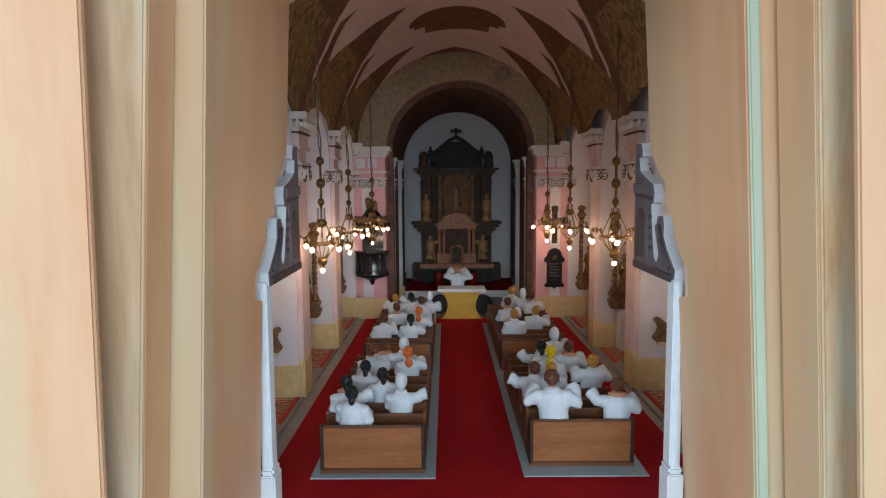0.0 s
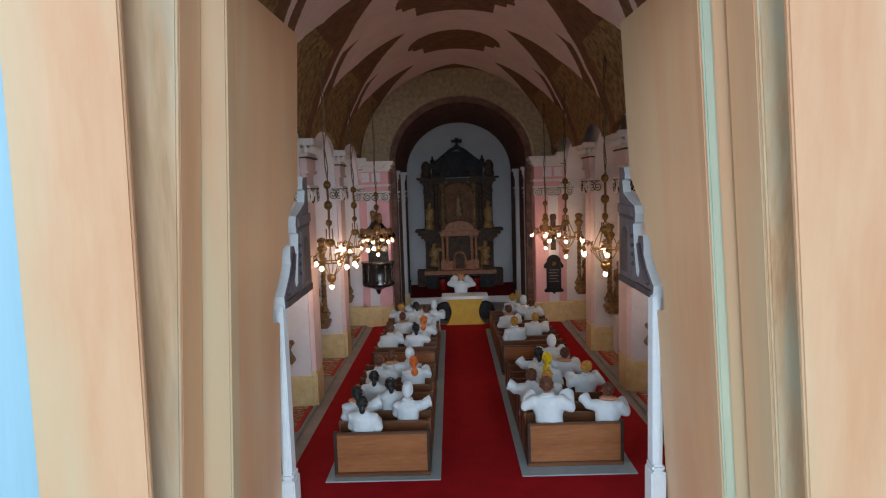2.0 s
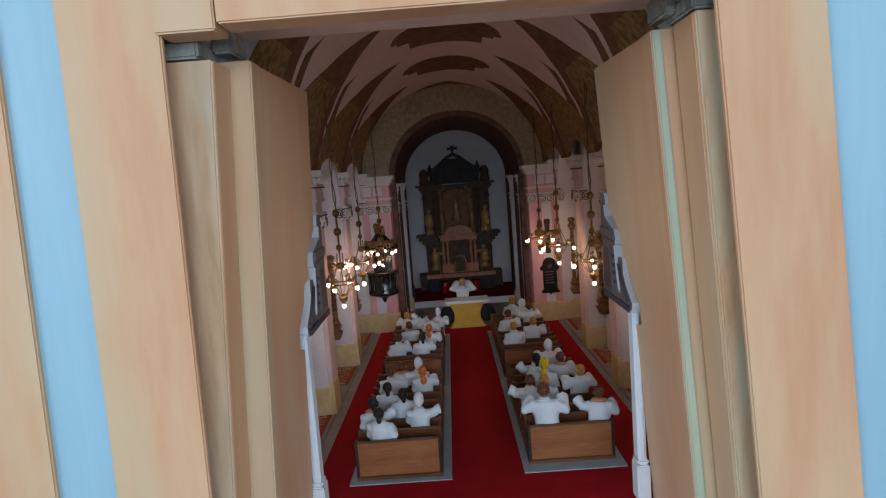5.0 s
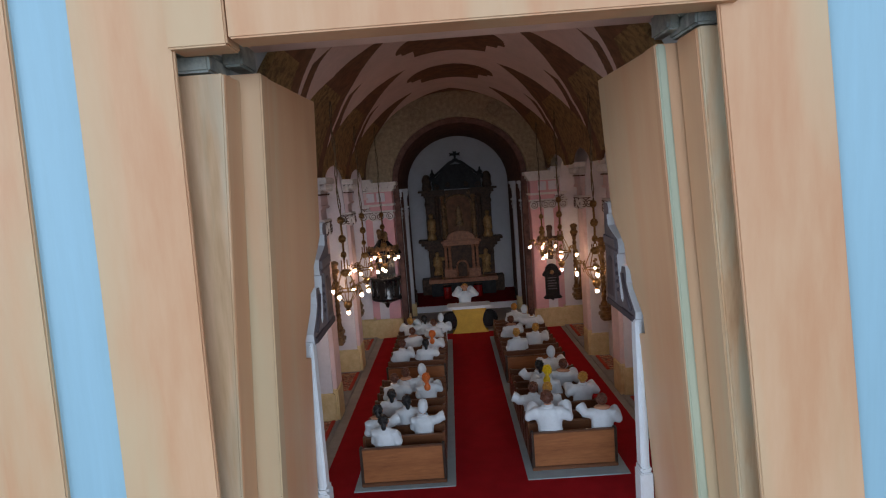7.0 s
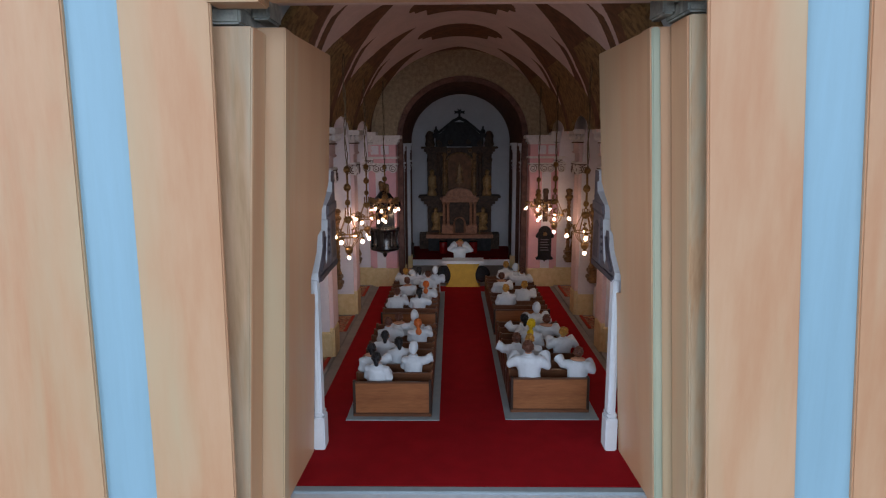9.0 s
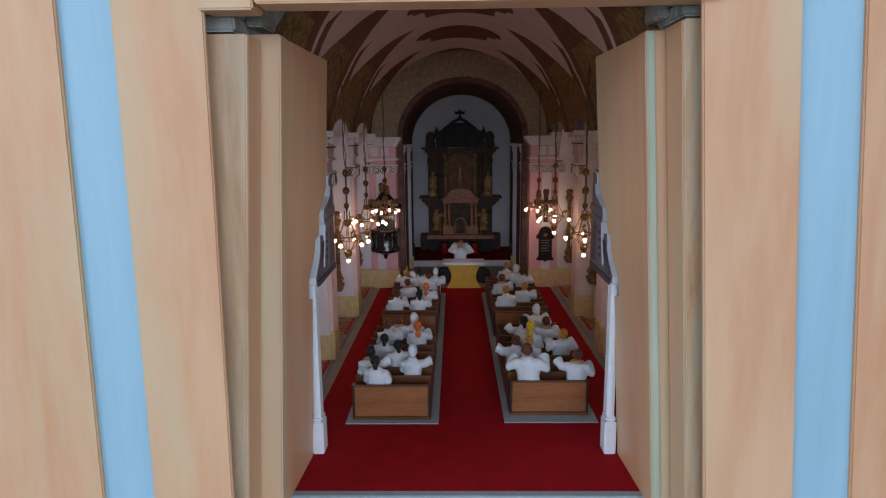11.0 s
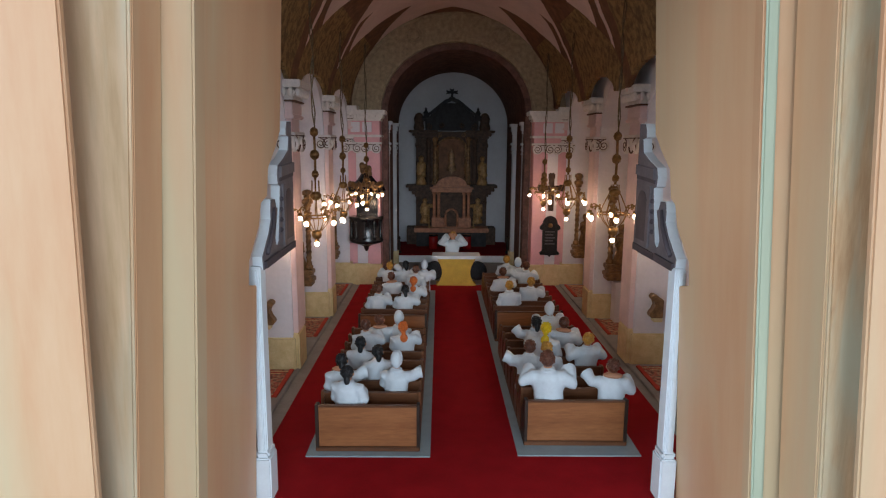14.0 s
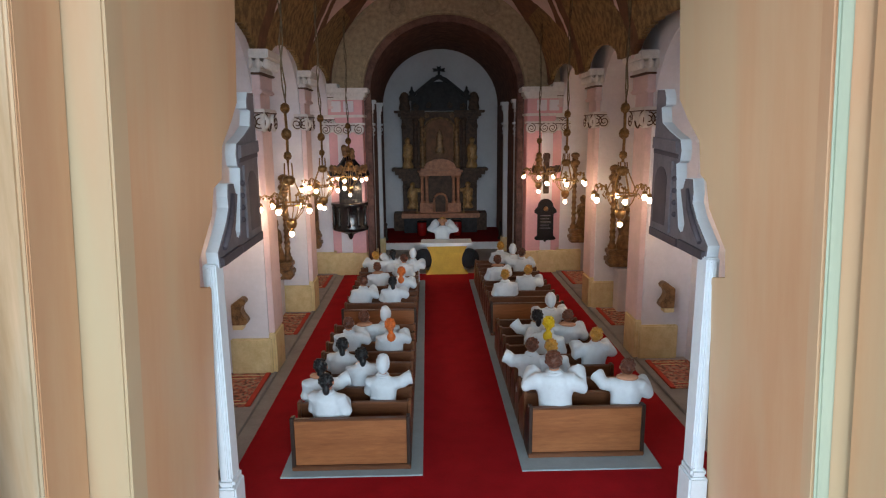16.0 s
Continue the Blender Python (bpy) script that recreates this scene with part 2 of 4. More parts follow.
def taper_prism(bm, low, high, z0, z1):
    a = [bm.verts.new((x, y, z0)) for x, y in low]
    b = [bm.verts.new((x, y, z1)) for x, y in high]
    n = len(low)
    for i in range(n):
        bm.faces.new((a[i], a[(i + 1) % n], b[(i + 1) % n], b[i]))
    bm.faces.new(a[::-1])
    bm.faces.new(b)


def mesh(name, bm, mats):
    bmesh.ops.recalc_face_normals(bm, faces=bm.faces[:])
    bmesh.ops.scale(bm, vec=(K, K, K), verts=bm.verts[:])
    me = bpy.data.meshes.new(name)
    bm.to_mesh(me)
    bm.free()
    for m in mats if isinstance(mats, (list, tuple)) else (mats,):
        me.materials.append(m)
    return me


def part(name, bm, material, parent=None, label="", at=(0, 0, 0)):
    ob = new(name, mesh(name, bm, material))
    ob.location = [K * c for c in at]
    if parent:
        ob.parent = parent
    return tagged(ob, label) if label else ob


def structure(name, bm, material, label, category):
    return tagged(part(name, bm, material), label, category, kind="structure")


def thing(name, at, label, category, group=""):
    ob = new(name)
    ob.empty_display_size = 0.01
    ob.location = [K * c for c in at]
    return tagged(ob, label, category, group)


def B(*a, **k):
    bm = bmesh.new()
    box(bm, *a, **k)
    return bm


# ---- the room that the model stands in ----
structure("room_floor", B(-52, 52, -58, 52, -17, -16), M_ROOMFLOOR, "brown floor of the exhibition room", "floor")
structure("room_ceiling", B(-52, 52, -58, 52, 38, 39), M_ROOM, "plain pale ceiling of the exhibition room", "ceiling")
for nm, a in (("room_wall_north", (-52, 52, 52, 53)), ("room_wall_south", (-52, 52, -59, -58)), ("room_wall_west", (-53, -52, -58, 52)), ("room_wall_east", (52, 53, -58, 52))):
    structure(nm, B(*a, -16, 38), M_ROOM, "plain pale wall of the exhibition room", "wall")
structure("display_base", B(-9, 10, 3.2, 30, -16, -0.3, bev=0.05), M_ROOM, "pale plinth under the church model", "plinth")

# ---- floor ----
structure("floor", B(-4.4, 5.4, 6.02, 29, -0.3, 0.0), M_FLOOR, "grey painted floor of the church model", "floor")
structure("threshold", B(-3.4, 4.4, 3.6, 6.0, -0.3, -0.03, bev=0.02), M_WHITE, "pale grey board threshold in front of the red carpet", "threshold")
structure("threshold_strip", B(-2.5, 3.3, 5.88, 6.03, -0.03, 0.02, bev=0.01), M_GREYMAT, "blue-grey strip along the carpet edge", "trim")
structure("floor_step_left", B(-4.0, -2.9, 9.2, 20.0, 0.0, 0.05, bev=0.012), M_FLOOR, "low grey step along the side niches", "step")
structure("floor_step_right", B(4.02, 5.0, 9.2, 20.0, 0.0, 0.05, bev=0.012), M_FLOOR, "low grey step along the side niches", "step")
tagged(part("carpet", B(-2.66, 3.85, 6.05, 19.92, 0.0, 0.02, bev=0.006), M_RED), "deep red felt carpet covering the nave floor", "carpet")
for x0, x1, y0 in ((-2.0, -0.13, 8.39), (1.19, 3.06, 8.44)):
    tagged(part("floor_mat", B(x0, x1, y0, 19.0, 0.02, 0.04, bev=0.006), M_GREYMAT), "flat grey card base under a block of pews", "base")

# ---- nave walls with round-arched niches ----
SPRING_N, TOP_N, WALL_TOP = 4.7, 6.22, 6.75
PIERS = {"left": (8.0, 11.98, 15.92, 20.1), "right": (8.3, 12.4, 15.9, 20.1)}
FACE = {"left": -3.0, "right": 4.12}


def nave_wall(side):
    s = -1 if side == "left" else 1
    face = FACE[side]
    xs = sorted((face, face + s * 0.9))
    bm = bmesh.new()
    py = PIERS[side]
    box(bm, *xs, py[0], py[0] + 1.0, 0, WALL_TOP)
    for a in py[1:]:
        box(bm, *xs, a, a + 1.0, 0, WALL_TOP)
    for a, b in zip(py, py[1:]):
        y0, y1 = a + 1.0, b
        poly = [(y0, WALL_TOP), (y0, SPRING_N)]
        c, h = (y0 + y1) / 2, (y1 - y0) / 2
        poly += [(c - h * math.cos(math.pi * i / 24), SPRING_N + (TOP_N - SPRING_N) * math.sin(math.pi * i / 24)) for i in range(25)]
        poly += [(y1, WALL_TOP)]
        prism(bm, poly, *xs, axis="x")
    w = structure("wall_" + ("west" if s < 0 else "east"), bm, M_WALL, "lilac-white plaster nave wall with arched niches", "wall")
    b = bmesh.new()
    box(b, *sorted((face + s * 0.9, face + s * 1.1)), 7.9, 21.2, 0, WALL_TOP)
    part("niche_back", b, M_WALL, w)
    for a, c in zip(py, py[1:]):
        y0, y1 = a + 1.0, c
        m = (y0 + y1) / 2
        b = bmesh.new()
        box(b, *sorted((face + s * 0.82, face + s * 0.9)), y0, y1, 4.2, 4.3, bev=0.015)
        part("niche_cornice", b, M_WALL, w)
    for a in py:
        pl = part("plinth", B(*sorted((face - s * 0.05, face + s * 0.7)), a - 0.06, a + 0.85, 0.0, 0.72, bev=0.025), M_CREAM, w)
        part("plinth_moulding", B(*sorted((face - s * 0.12, face + s * 0.1)), a + 0.02, a + 0.7, 0.0, 0.8, bev=0.03), M_CREAM, w)
        b = bmesh.new()
        box(b, *sorted((face - s * 0.1, face + s * 0.02)), a + 0.06, a + 0.74, 0.8, 5.3, bev=0.012)
        part("pilaster", b, M_PALEPINK, w)
        b = bmesh.new()
        box(b, *sorted((face - s * 0.17, face + s * 0.2)), a - 0.05, a + 0.85, 5.12, 5.2, bev=0.02)
        box(b, *sorted((face - s * 0.14, face + s * 0.2)), a - 0.02, a + 0.82, 5.2, 5.44, bev=0.015)
        part("capital_neck", b, M_PALEPINK, w)
        b = bmesh.new()
        box(b, *sorted((face - s * 0.19, face + s * 0.2)), a - 0.06, a + 0.86, 5.44, 5.475, bev=0.008)
        part("brown_outline", b, M_BROWNLINE, w)
        b = bmesh.new()
        for z0, z1, g in ((5.475, 5.56, 0.06), (5.56, 5.66, 0.12), (5.7, 5.85, 0.23)):
            box(b, *sorted((face - s * (0.1 + g), face + s * 0.25)), a - g * 0.6, a + 0.8 + g * 0.6, z0, z1, bev=0.02)
        for i in range(7):
            ball(b, (face - s * 0.25, a + 0.02 + i * 0.125, 5.62), 0.062, 8, (1, 0.85, 1.5))
        for i in range(3):
            ball(b, (face - s * (0.14 - 0.13 * i), a - 0.1, 5.62), 0.062, 8, (0.85, 1, 1.5))
        part("capital", b, M_STUCCO, w)
        scroll(w, face, s, a)
    return w


def spiral(bm, c, r, s, axis, thick):
    """Spiral line in the plane across axis."""
    pts = []
    for i in range(30):
        ang = i / 29 * 3.4 * math.pi
        q = r * (1 - 0.8 * i / 29)
        u, v = s * q * math.cos(ang + math.pi / 2), q * math.sin(ang + math.pi / 2)
        pts.append((c[0] + u, c[1], c[2] + v) if axis == "y" else (c[0], c[1] + u, c[2] + v))
    tube(bm, pts, thick, n=5)


def volute(bm, c, r, s, axis):
    """Carved scroll of a capital or bracket: a raised spiral."""
    spiral(bm, c, r, s, axis, r * 0.17)


def disc(bm, c, r, axis, half):
    """Rounded flat disc across axis."""
    b = bmesh.new()
    lathe(b, [(r * 0.85, -half), (r, -half * 0.6), (r, half * 0.6), (r * 0.85, half)], 18)
    bmesh.ops.rotate(b, verts=b.verts[:], matrix=Matrix.Rotation(math.pi / 2, 3, "X" if axis == "y" else "Y"))
    bmesh.ops.translate(b, verts=b.verts[:], vec=c)
    me = bpy.data.meshes.new("disc")
    b.to_mesh(me)
    b.free()
    bm.from_mesh(me)
    bpy.data.meshes.remove(me)


def scroll(w, face, s, a):
    """White scrolled band on a pilaster, its scrolls outlined in brown."""
    b = bmesh.new()
    box(b, *sorted((face - s * 0.19, face + s * 0.15)), a - 0.05, a + 0.84, 4.8, 4.87, bev=0.015)
    box(b, *sorted((face - s * 0.13, face + s * 0.12)), a + 0.06, a + 0.74, 4.5, 4.8, bev=0.02)
    for yy in (a + 0.06, a + 0.73):
        disc(b, (face - s * 0.15, yy, 4.64), 0.16, "x", 0.035)
    for xx in (face + s * 0.08, face - s * 0.1):
        disc(b, (xx, a + 0.03, 4.64), 0.15, "y", 0.06)
    band = part("scroll_band", b, M_STUCCO, w)
    b = bmesh.new()
    for yy, d in ((a + 0.06, -1), (a + 0.73, 1)):
        spiral(b, (face - s * 0.187, yy, 4.64), 0.145, d, "x", 0.012)
    for xx, d in ((face + s * 0.08, s), (face - s * 0.1, -s)):
        spiral(b, (xx, a - 0.032, 4.64), 0.135, d, "y", 0.012)
    box(b, *sorted((face - s * 0.2, face - s * 0.185)), a - 0.02, a + 0.81, 4.79, 4.81)
    box(b, *sorted((face - s * 0.17, face + s * 0.13)), a - 0.062, a - 0.048, 4.79, 4.81)
    tube(b, [(face - s * 0.145, a + 0.22 + 0.36 * i / 8, 4.62 - 0.13 * math.sin(math.pi * i / 8)) for i in range(9)], 0.016, n=5)
    part("brown_outline", b, M_BROWNLINE, band)


nave_wall("left")
nave_wall("right")

# ---- vault ----
VX, VA, VB, VZ = 0.4, 3.43, 3.15, 5.8


def lerp(t, table):
    for (a, u), (b, v) in zip(table, table[1:]):
        if a <= t <= b:
            return u + (v - u) * (t - a) / (b - a)
    return table[0][1] if t < table[0][0] else table[-1][1]


UPPER = [(0, 12.2), (19, 13.2), (27, 13.75), (42, 14.45), (55, 14.6), (68, 14.65)]
LOWER = [(0, 16.5), (15, 16.95), (30, 16.9), (45, 16.3), (59, 15.35), (68, 14.65)]


def fresco(th, y, x):
    """Paint of the vault at this angle from the springing (0 to 90): 0 plaster, 1 brown, 2 olive-brown."""
    dx = abs(x - 0.38) / 1.32
    for k in range(-3, 2):
        v = y - 3.95 * k
        if not 11.9 < v < 18:
            continue
        if k < 1 and dx < 1:
            dv = (v - 16.5) / 1.12
            edge = math.sqrt(max(0, 1 - dx ** 2.4)) if dv < 0 else (0.95 if dx < 0.7 else 0.35 if dx < 0.9 else 0.12)
            if abs(dv) < edge:
                return 1
        if th > 68:
            continue
        up, low, back = lerp(th, UPPER), lerp(th, LOWER), lerp(th, LOWER) - 3.95 + lerp(th, [(0, 0.12), (30, 0.2), (50, 0.3)])
        if up <= v <= low:
            return 2 if th < 38 and v < low - 0.5 else 1
        if back < v < up:
            if th < 27:
                return 1 if v < back + 1.0 else 2
            if th < 40 and v < lerp(th, [(27, 13.7), (39, 13.22), (40, 13.1)]):
                return 1
            if th < 49 and abs(v - 12.95) < lerp(th, [(40, 0.24), (42, 0.13), (49, 0.0)]):
                return 1
    return 1 if y > 20.5 - 0.75 * max(0.0, 1 - abs(x - 0.38) / 1.3) else 0


def lunette(y, z, s):
    """Whether a niche cuts into the vault here."""
    py = PIERS["right" if s > 0 else "left"]
    for a, b in zip(py, py[1:]):
        c, h = (a + 1.0 + b) / 2, (b - a - 1.0) / 2
        q = 1 - ((y - c) / h) ** 2
        if q > 0 and z < 5.78 + 0.45 * math.sqrt(q):
            return True
    return False


def vault():
    ny, nt, y0, y1 = 450, 320, 7.0, 20.5
    co, faces, mats = [], [], []
    for i in range(ny + 1):
        for j in range(nt + 1):
            a = math.pi * j / nt
            co.append((K * (VX + VA * math.cos(a)), K * (y0 + (y1 - y0) * i / ny), K * (VZ + VB * math.sin(a))))
    for i in range(ny):
        for j in range(nt):
            k = i * (nt + 1) + j
            a = math.pi * (j + 0.5) / nt
            if lunette(y0 + (y1 - y0) * (i + 0.5) / ny, VZ + VB * math.sin(a), math.cos(a)):
                continue
            faces.append((k, k + 1, k + nt + 2, k + nt + 1))
            d = math.degrees(a)
            mats.append(fresco(min(d, 180 - d), y0 + (y1 - y0) * (i + 0.5) / ny, VX + VA * math.cos(a)))
    me = bpy.data.meshes.new("ceiling")
    me.from_pydata(co, [], faces)
    me.materials.append(M_VAULT)
    me.materials.append(M_FRESCO)
    me.materials.append(M_OLIVEFRESCO)
    me.polygons.foreach_set("material_index", mats)
    me.polygons.foreach_set("use_smooth", [True] * len(faces))
    ob = tagged(new("ceiling", me), "pale barrel vault with brown painted frescoes", "ceiling", kind="structure")
    m = ob.modifiers.new("thickness", "SOLIDIFY")
    m.thickness, m.offset = 0.006, 1
    return ob


vault()
for k in range(-2, 2):
    for s in (-1, 1):
        bm = bmesh.new()
        line = [(th, lerp(th, LOWER) + 3.95 * k + 0.1) for th in range(-1, 63, 3)]
        tube(bm, [(VX + s * (VA - 0.03) * math.cos(radians(th)), y, VZ + (VB - 0.03) * math.sin(radians(th))) for th, y in line], [0.06 - 0.045 * max(0, th) / 62 for th, y in line], n=6)
        structure("trim", bm, M_VAULT, "thin pale rib rising from a capital across the vault", "rib")

# ---- chancel arch and apse ----
AX, AH, AZ, AR = 0.54, 2.5, 5.66, 2.26


def arch_pts(cx, h, z, r, n=48):
    return [(cx - h * math.cos(math.pi * i / n), z + r * math.sin(math.pi * i / n)) for i in range(n + 1)]


def ring(bm, a, b, y0, y1):
    """Wall between two arch lines."""
    n = len(a)
    v = [[bm.verts.new((p[0], y, p[1])) for p in line] for y in (y0, y1) for line in (a, b)]
    for i in range(n - 1):
        bm.faces.new((v[0][i], v[0][i + 1], v[1][i + 1], v[1][i]))
        bm.faces.new((v[2][i + 1], v[2][i], v[3][i], v[3][i + 1]))
        bm.faces.new((v[0][i + 1], v[0][i], v[2][i], v[2][i + 1]))
        bm.faces.new((v[1][i], v[1][i + 1], v[3][i + 1], v[3][i]))


bm = bmesh.new()
ring(bm, arch_pts(AX, AH, AZ, AR), arch_pts(VX, VA + 0.3, AZ, VB + 0.25), 20.5, 20.8)
arch_wall = structure("chancel_arch", bm, M_ARCH, "dark olive-brown painted wall round the chancel arch", "arch")
bm = bmesh.new()
ring(bm, arch_pts(AX, AH + 0.06, AZ, AR + 0.06), arch_pts(AX, AH + 0.13, AZ, AR + 0.13), 20.44, 20.5)
part("arch_moulding", bm, M_ARCH, arch_wall)
bm = bmesh.new()
ring(bm, arch_pts(AX, AH + 0.86, AZ, AR + 0.84), arch_pts(AX, AH + 0.93, AZ, AR + 0.91), 20.45, 20.5)
part("arch_moulding", bm, M_ARCH, arch_wall)
for ang in (62, 118):
    bm = bmesh.new()
    c = (AX + (AH + 0.5) * math.cos(radians(ang)), 20.47, AZ + (AR + 0.5) * math.sin(radians(ang)))
    for r in (0.24, 0.15):
        tube(bm, [(c[0] + r * math.cos(2 * math.pi * i / 24), c[1], c[2] + r * math.sin(2 * math.pi * i / 24)) for i in range(25)], 0.025, n=5)
    part("painted_roundel", bm, M_ARCH, arch_wall)

bm = bmesh.new()
la, lb = arch_pts(AX, AH, AZ, AR), arch_pts(0.56, 2.6, 5.45, 2.48)
la = [(AX - AH, 0)] + la + [(AX + AH, 0)]
lb = [(0.56 - 2.6, 0)] + lb + [(0.56 + 2.6, 0)]
ya, yb = 20.8, 27.5
va, vb = [bm.verts.new((p[0], ya, p[1])) for p in la], [bm.verts.new((p[0], yb, p[1])) for p in lb]
for i in range(len(la) - 1):
    bm.faces.new((va[i], va[i + 1], vb[i + 1], vb[i]))
rev = structure("chancel_reveal", bm, M_REVEAL, "dark brown marble-painted reveal of the chancel arch", "arch")
sm = rev.modifiers.new("thickness", "SOLIDIFY")
sm.thickness, sm.offset = 0.01, -1
structure("apse_wall", B(-3.0, 4.1, 27.5, 27.8, 0, 8.6), M_APSE, "grey-white plaster wall behind the high altar", "wall")
structure("chancel_floor", B(-1.92, 3.0, 23.9, 27.48, 0.0, 0.27, bev=0.01), M_WHITE, "white-edged raised chancel step", "step")
tagged(part("chancel_carpet", B(-1.86, 2.94, 24.0, 27.4, 0.27, 0.29), M_DKRED), "dark red felt carpet on the chancel step", "carpet")
structure("chancel_pavement", B(-1.94, 3.02, 20.0, 23.9, 0.0, 0.015), M_FLOOR, "grey floor before the chancel step", "floor")


def arch_pier(x0, x1, s):
    p = structure("arch_pier", B(x0, x1, 20.12, 20.8, 0, 5.66), M_PINK, "pink plaster pier carrying the chancel arch", "pier")
    m = (x0 + x1) / 2
    part("pier_strip", B(m - 0.17, m + 0.17, 20.06, 20.12, 0.7, 4.5, bev=0.012), M_WALL, p)
    for i in (-1, 1):
        part("pier_panel", B(m + i * 0.19 - 0.15, m + i * 0.19 + 0.15, 20.08, 20.12, 5.02, 5.34, bev=0.01), M_WALL, p)
    part("plinth", B(x0 - 0.06, x1 + 0.06, 19.98, 20.3, 0, 0.68, bev=0.025), M_CREAM, p)
    part("plinth_moulding", B(m - 0.26, m + 0.26, 19.9, 20.0, 0, 0.72, bev=0.02), M_CREAM, p)
    b = bmesh.new()
    for z0, z1, g in ((4.86, 4.94, 0.07), (5.38, 5.46, 0.06), (5.46, 5.58, 0.12), (5.58, 5.72, 0.2)):
        box(b, x0 - g, x1 + g, 20.12 - g, 20.7, z0, z1, bev=0.02)
    for i in range(int((x1 - x0) / 0.1)):
        box(b, x0 + i * 0.1 + 0.02, x0 + i * 0.1 + 0.08, 19.95, 20.0, 5.47, 5.57, bev=0.01)
    part("capital", b, M_STUCCO, p)
    b = bmesh.new()
    box(b, x0 - 0.08, x1 + 0.08, 20.0, 20.2, 4.62, 4.7, bev=0.015)
    box(b, x0 + 0.02, x1 - 0.02, 20.04, 20.14, 4.42, 4.62, bev=0.02)
    for c in (x0 + 0.1, m - 0.12, m + 0.12, x1 - 0.1):
        disc(b, (c, 20.0, 4.5), 0.16, "y", 0.04)
    band = part("scroll_band", b, M_STUCCO, p)
    b = bmesh.new()
    for c in (x0 + 0.1, m - 0.12, m + 0.12, x1 - 0.1):
        spiral(b, (c, 19.957, 4.5), 0.14, 1 if c in (m - 0.12, x1 - 0.1) else -1, "y", 0.013)
    box(b, x0 - 0.05, x1 + 0.05, 19.985, 19.999, 4.62, 4.64)
    part("brown_outline", b, M_BROWNLINE, band)


arch_pier(-3.16, -1.97, -1)
arch_pier(3.05, 4.3, 1)


def chancel_column(x, y, w):
    p = structure("chancel_pilaster", B(x - w, x + w, y, y + 0.3, 0.5, 5.0, bev=0.02), M_APSE, "slender pale pilaster with a stucco capital in the chancel", "pilaster")
    part("plinth", B(x - w - 0.06, x + w + 0.06, y - 0.06, y + 0.3, 0, 0.55, bev=0.02), M_CREAM, p)
    b = bmesh.new()
    for z0, z1, g in ((4.3, 4.36, 0.04), (4.62, 4.7, 0.07), (5.0, 5.12, 0.02), (5.12, 5.3, 0.06), (5.3, 5.42, 0.12)):
        box(b, x - w - g, x + w + g, y - g, y + 0.25, z0, z1, bev=0.015)
    for d in (-1, 1):
        volute(b, (x + d * w * 0.9, y - 0.06, 4.5), 0.11, d, "y")
    part("capital", b, M_APSE, p)


for x, y in ((-1.86, 21.3), (2.94, 21.3), (-1.76, 23.4), (2.84, 23.4)):
    chancel_column(x, y, 0.1)

# ---- painted front with stepped jambs ----


def leaning(name, low, high, z0, z1, material, parent=None, label=""):
    b = bmesh.new()
    taper_prism(b, low, high, z0, z1)
    bmesh.ops.bevel(b, geom=b.edges[:], offset=0.02, segments=2, affect="EDGES")
    return part(name, b, material, parent, label)


def at_z(x7, x0, z):
    return x0 + (x7 - x0) * z / 7.0


def board(name, a7, a0, b7, b0, y0, y1, z0, z1, material, parent):
    """Upright board from edge a to edge b, each given at the top and at the floor."""
    lo = [(at_z(a7, a0, z0), y0), (at_z(b7, b0, z0), y0), (at_z(b7, b0, z0), y1), (at_z(a7, a0, z0), y1)]
    hi = [(at_z(a7, a0, z1), y0), (at_z(b7, b0, z1), y0), (at_z(b7, b0, z1), y1), (at_z(a7, a0, z1), y1)]
    return leaning(name, lo, hi, z0, z1, material, parent)


facade = tagged(new("facade"), "ochre and blue painted front of the church model", "facade", kind="structure")
facade.empty_display_size = 0.01
board("corner_board", -3.816, -3.88, -2.711, -2.806, 4.44, 4.52, -1.2, 9.5, M_FACADE, facade)
board("blue_panel", -4.6, -4.7, -3.76, -3.82, 4.5, 4.8, -1.2, 9.5, M_BLUE, facade)
board("outer_board", -9.0, -9.0, -4.47, -4.57, 4.44, 4.8, -1.2, 9.5, M_FACADE, facade)
board("corner_board", 3.128, 3.592, 4.289, 4.778, 4.5, 4.58, -1.2, 9.5, M_FACADE, facade)
board("blue_panel", 4.22, 4.71, 5.07, 5.57, 4.56, 4.9, -1.2, 9.5, M_BLUE, facade)
board("outer_board", 5.024, 5.53, 9.5, 9.5, 4.5, 4.9, -1.2, 9.5, M_FACADE, facade)
# stepped jambs: column, return, post
board("jamb_column", -3.3, -3.6, -2.345, -2.78, 4.84, 5.39, -0.03, 6.94, M_OLIVE, facade)
board("column_return", -2.36, -2.795, -2.335, -2.77, 4.87, 5.39, -0.03, 6.93, M_JAMB, facade)
board("jamb_column", 3.035, 3.477, 3.7, 4.1, 4.82, 5.46, -0.03, 7.05, M_MOTTLE, facade)
board("column_return", 3.02, 3.462, 3.05, 3.49, 4.86, 5.46, -0.03, 7.04, M_JAMB, facade)
board("jamb_post", -2.95, -3.25, -2.078, -2.431, 5.4, 5.8, -0.03, 7.02, M_FACADE, facade)
board("jamb_post", 2.762, 3.19, 3.7, 4.1, 5.5, 5.95, -0.03, 7.02, M_FACADE, facade)
board("painted_strip", 2.775, 3.203, 2.89, 3.33, 5.475, 5.51, -0.03, 7.01, M_GREEN, facade)
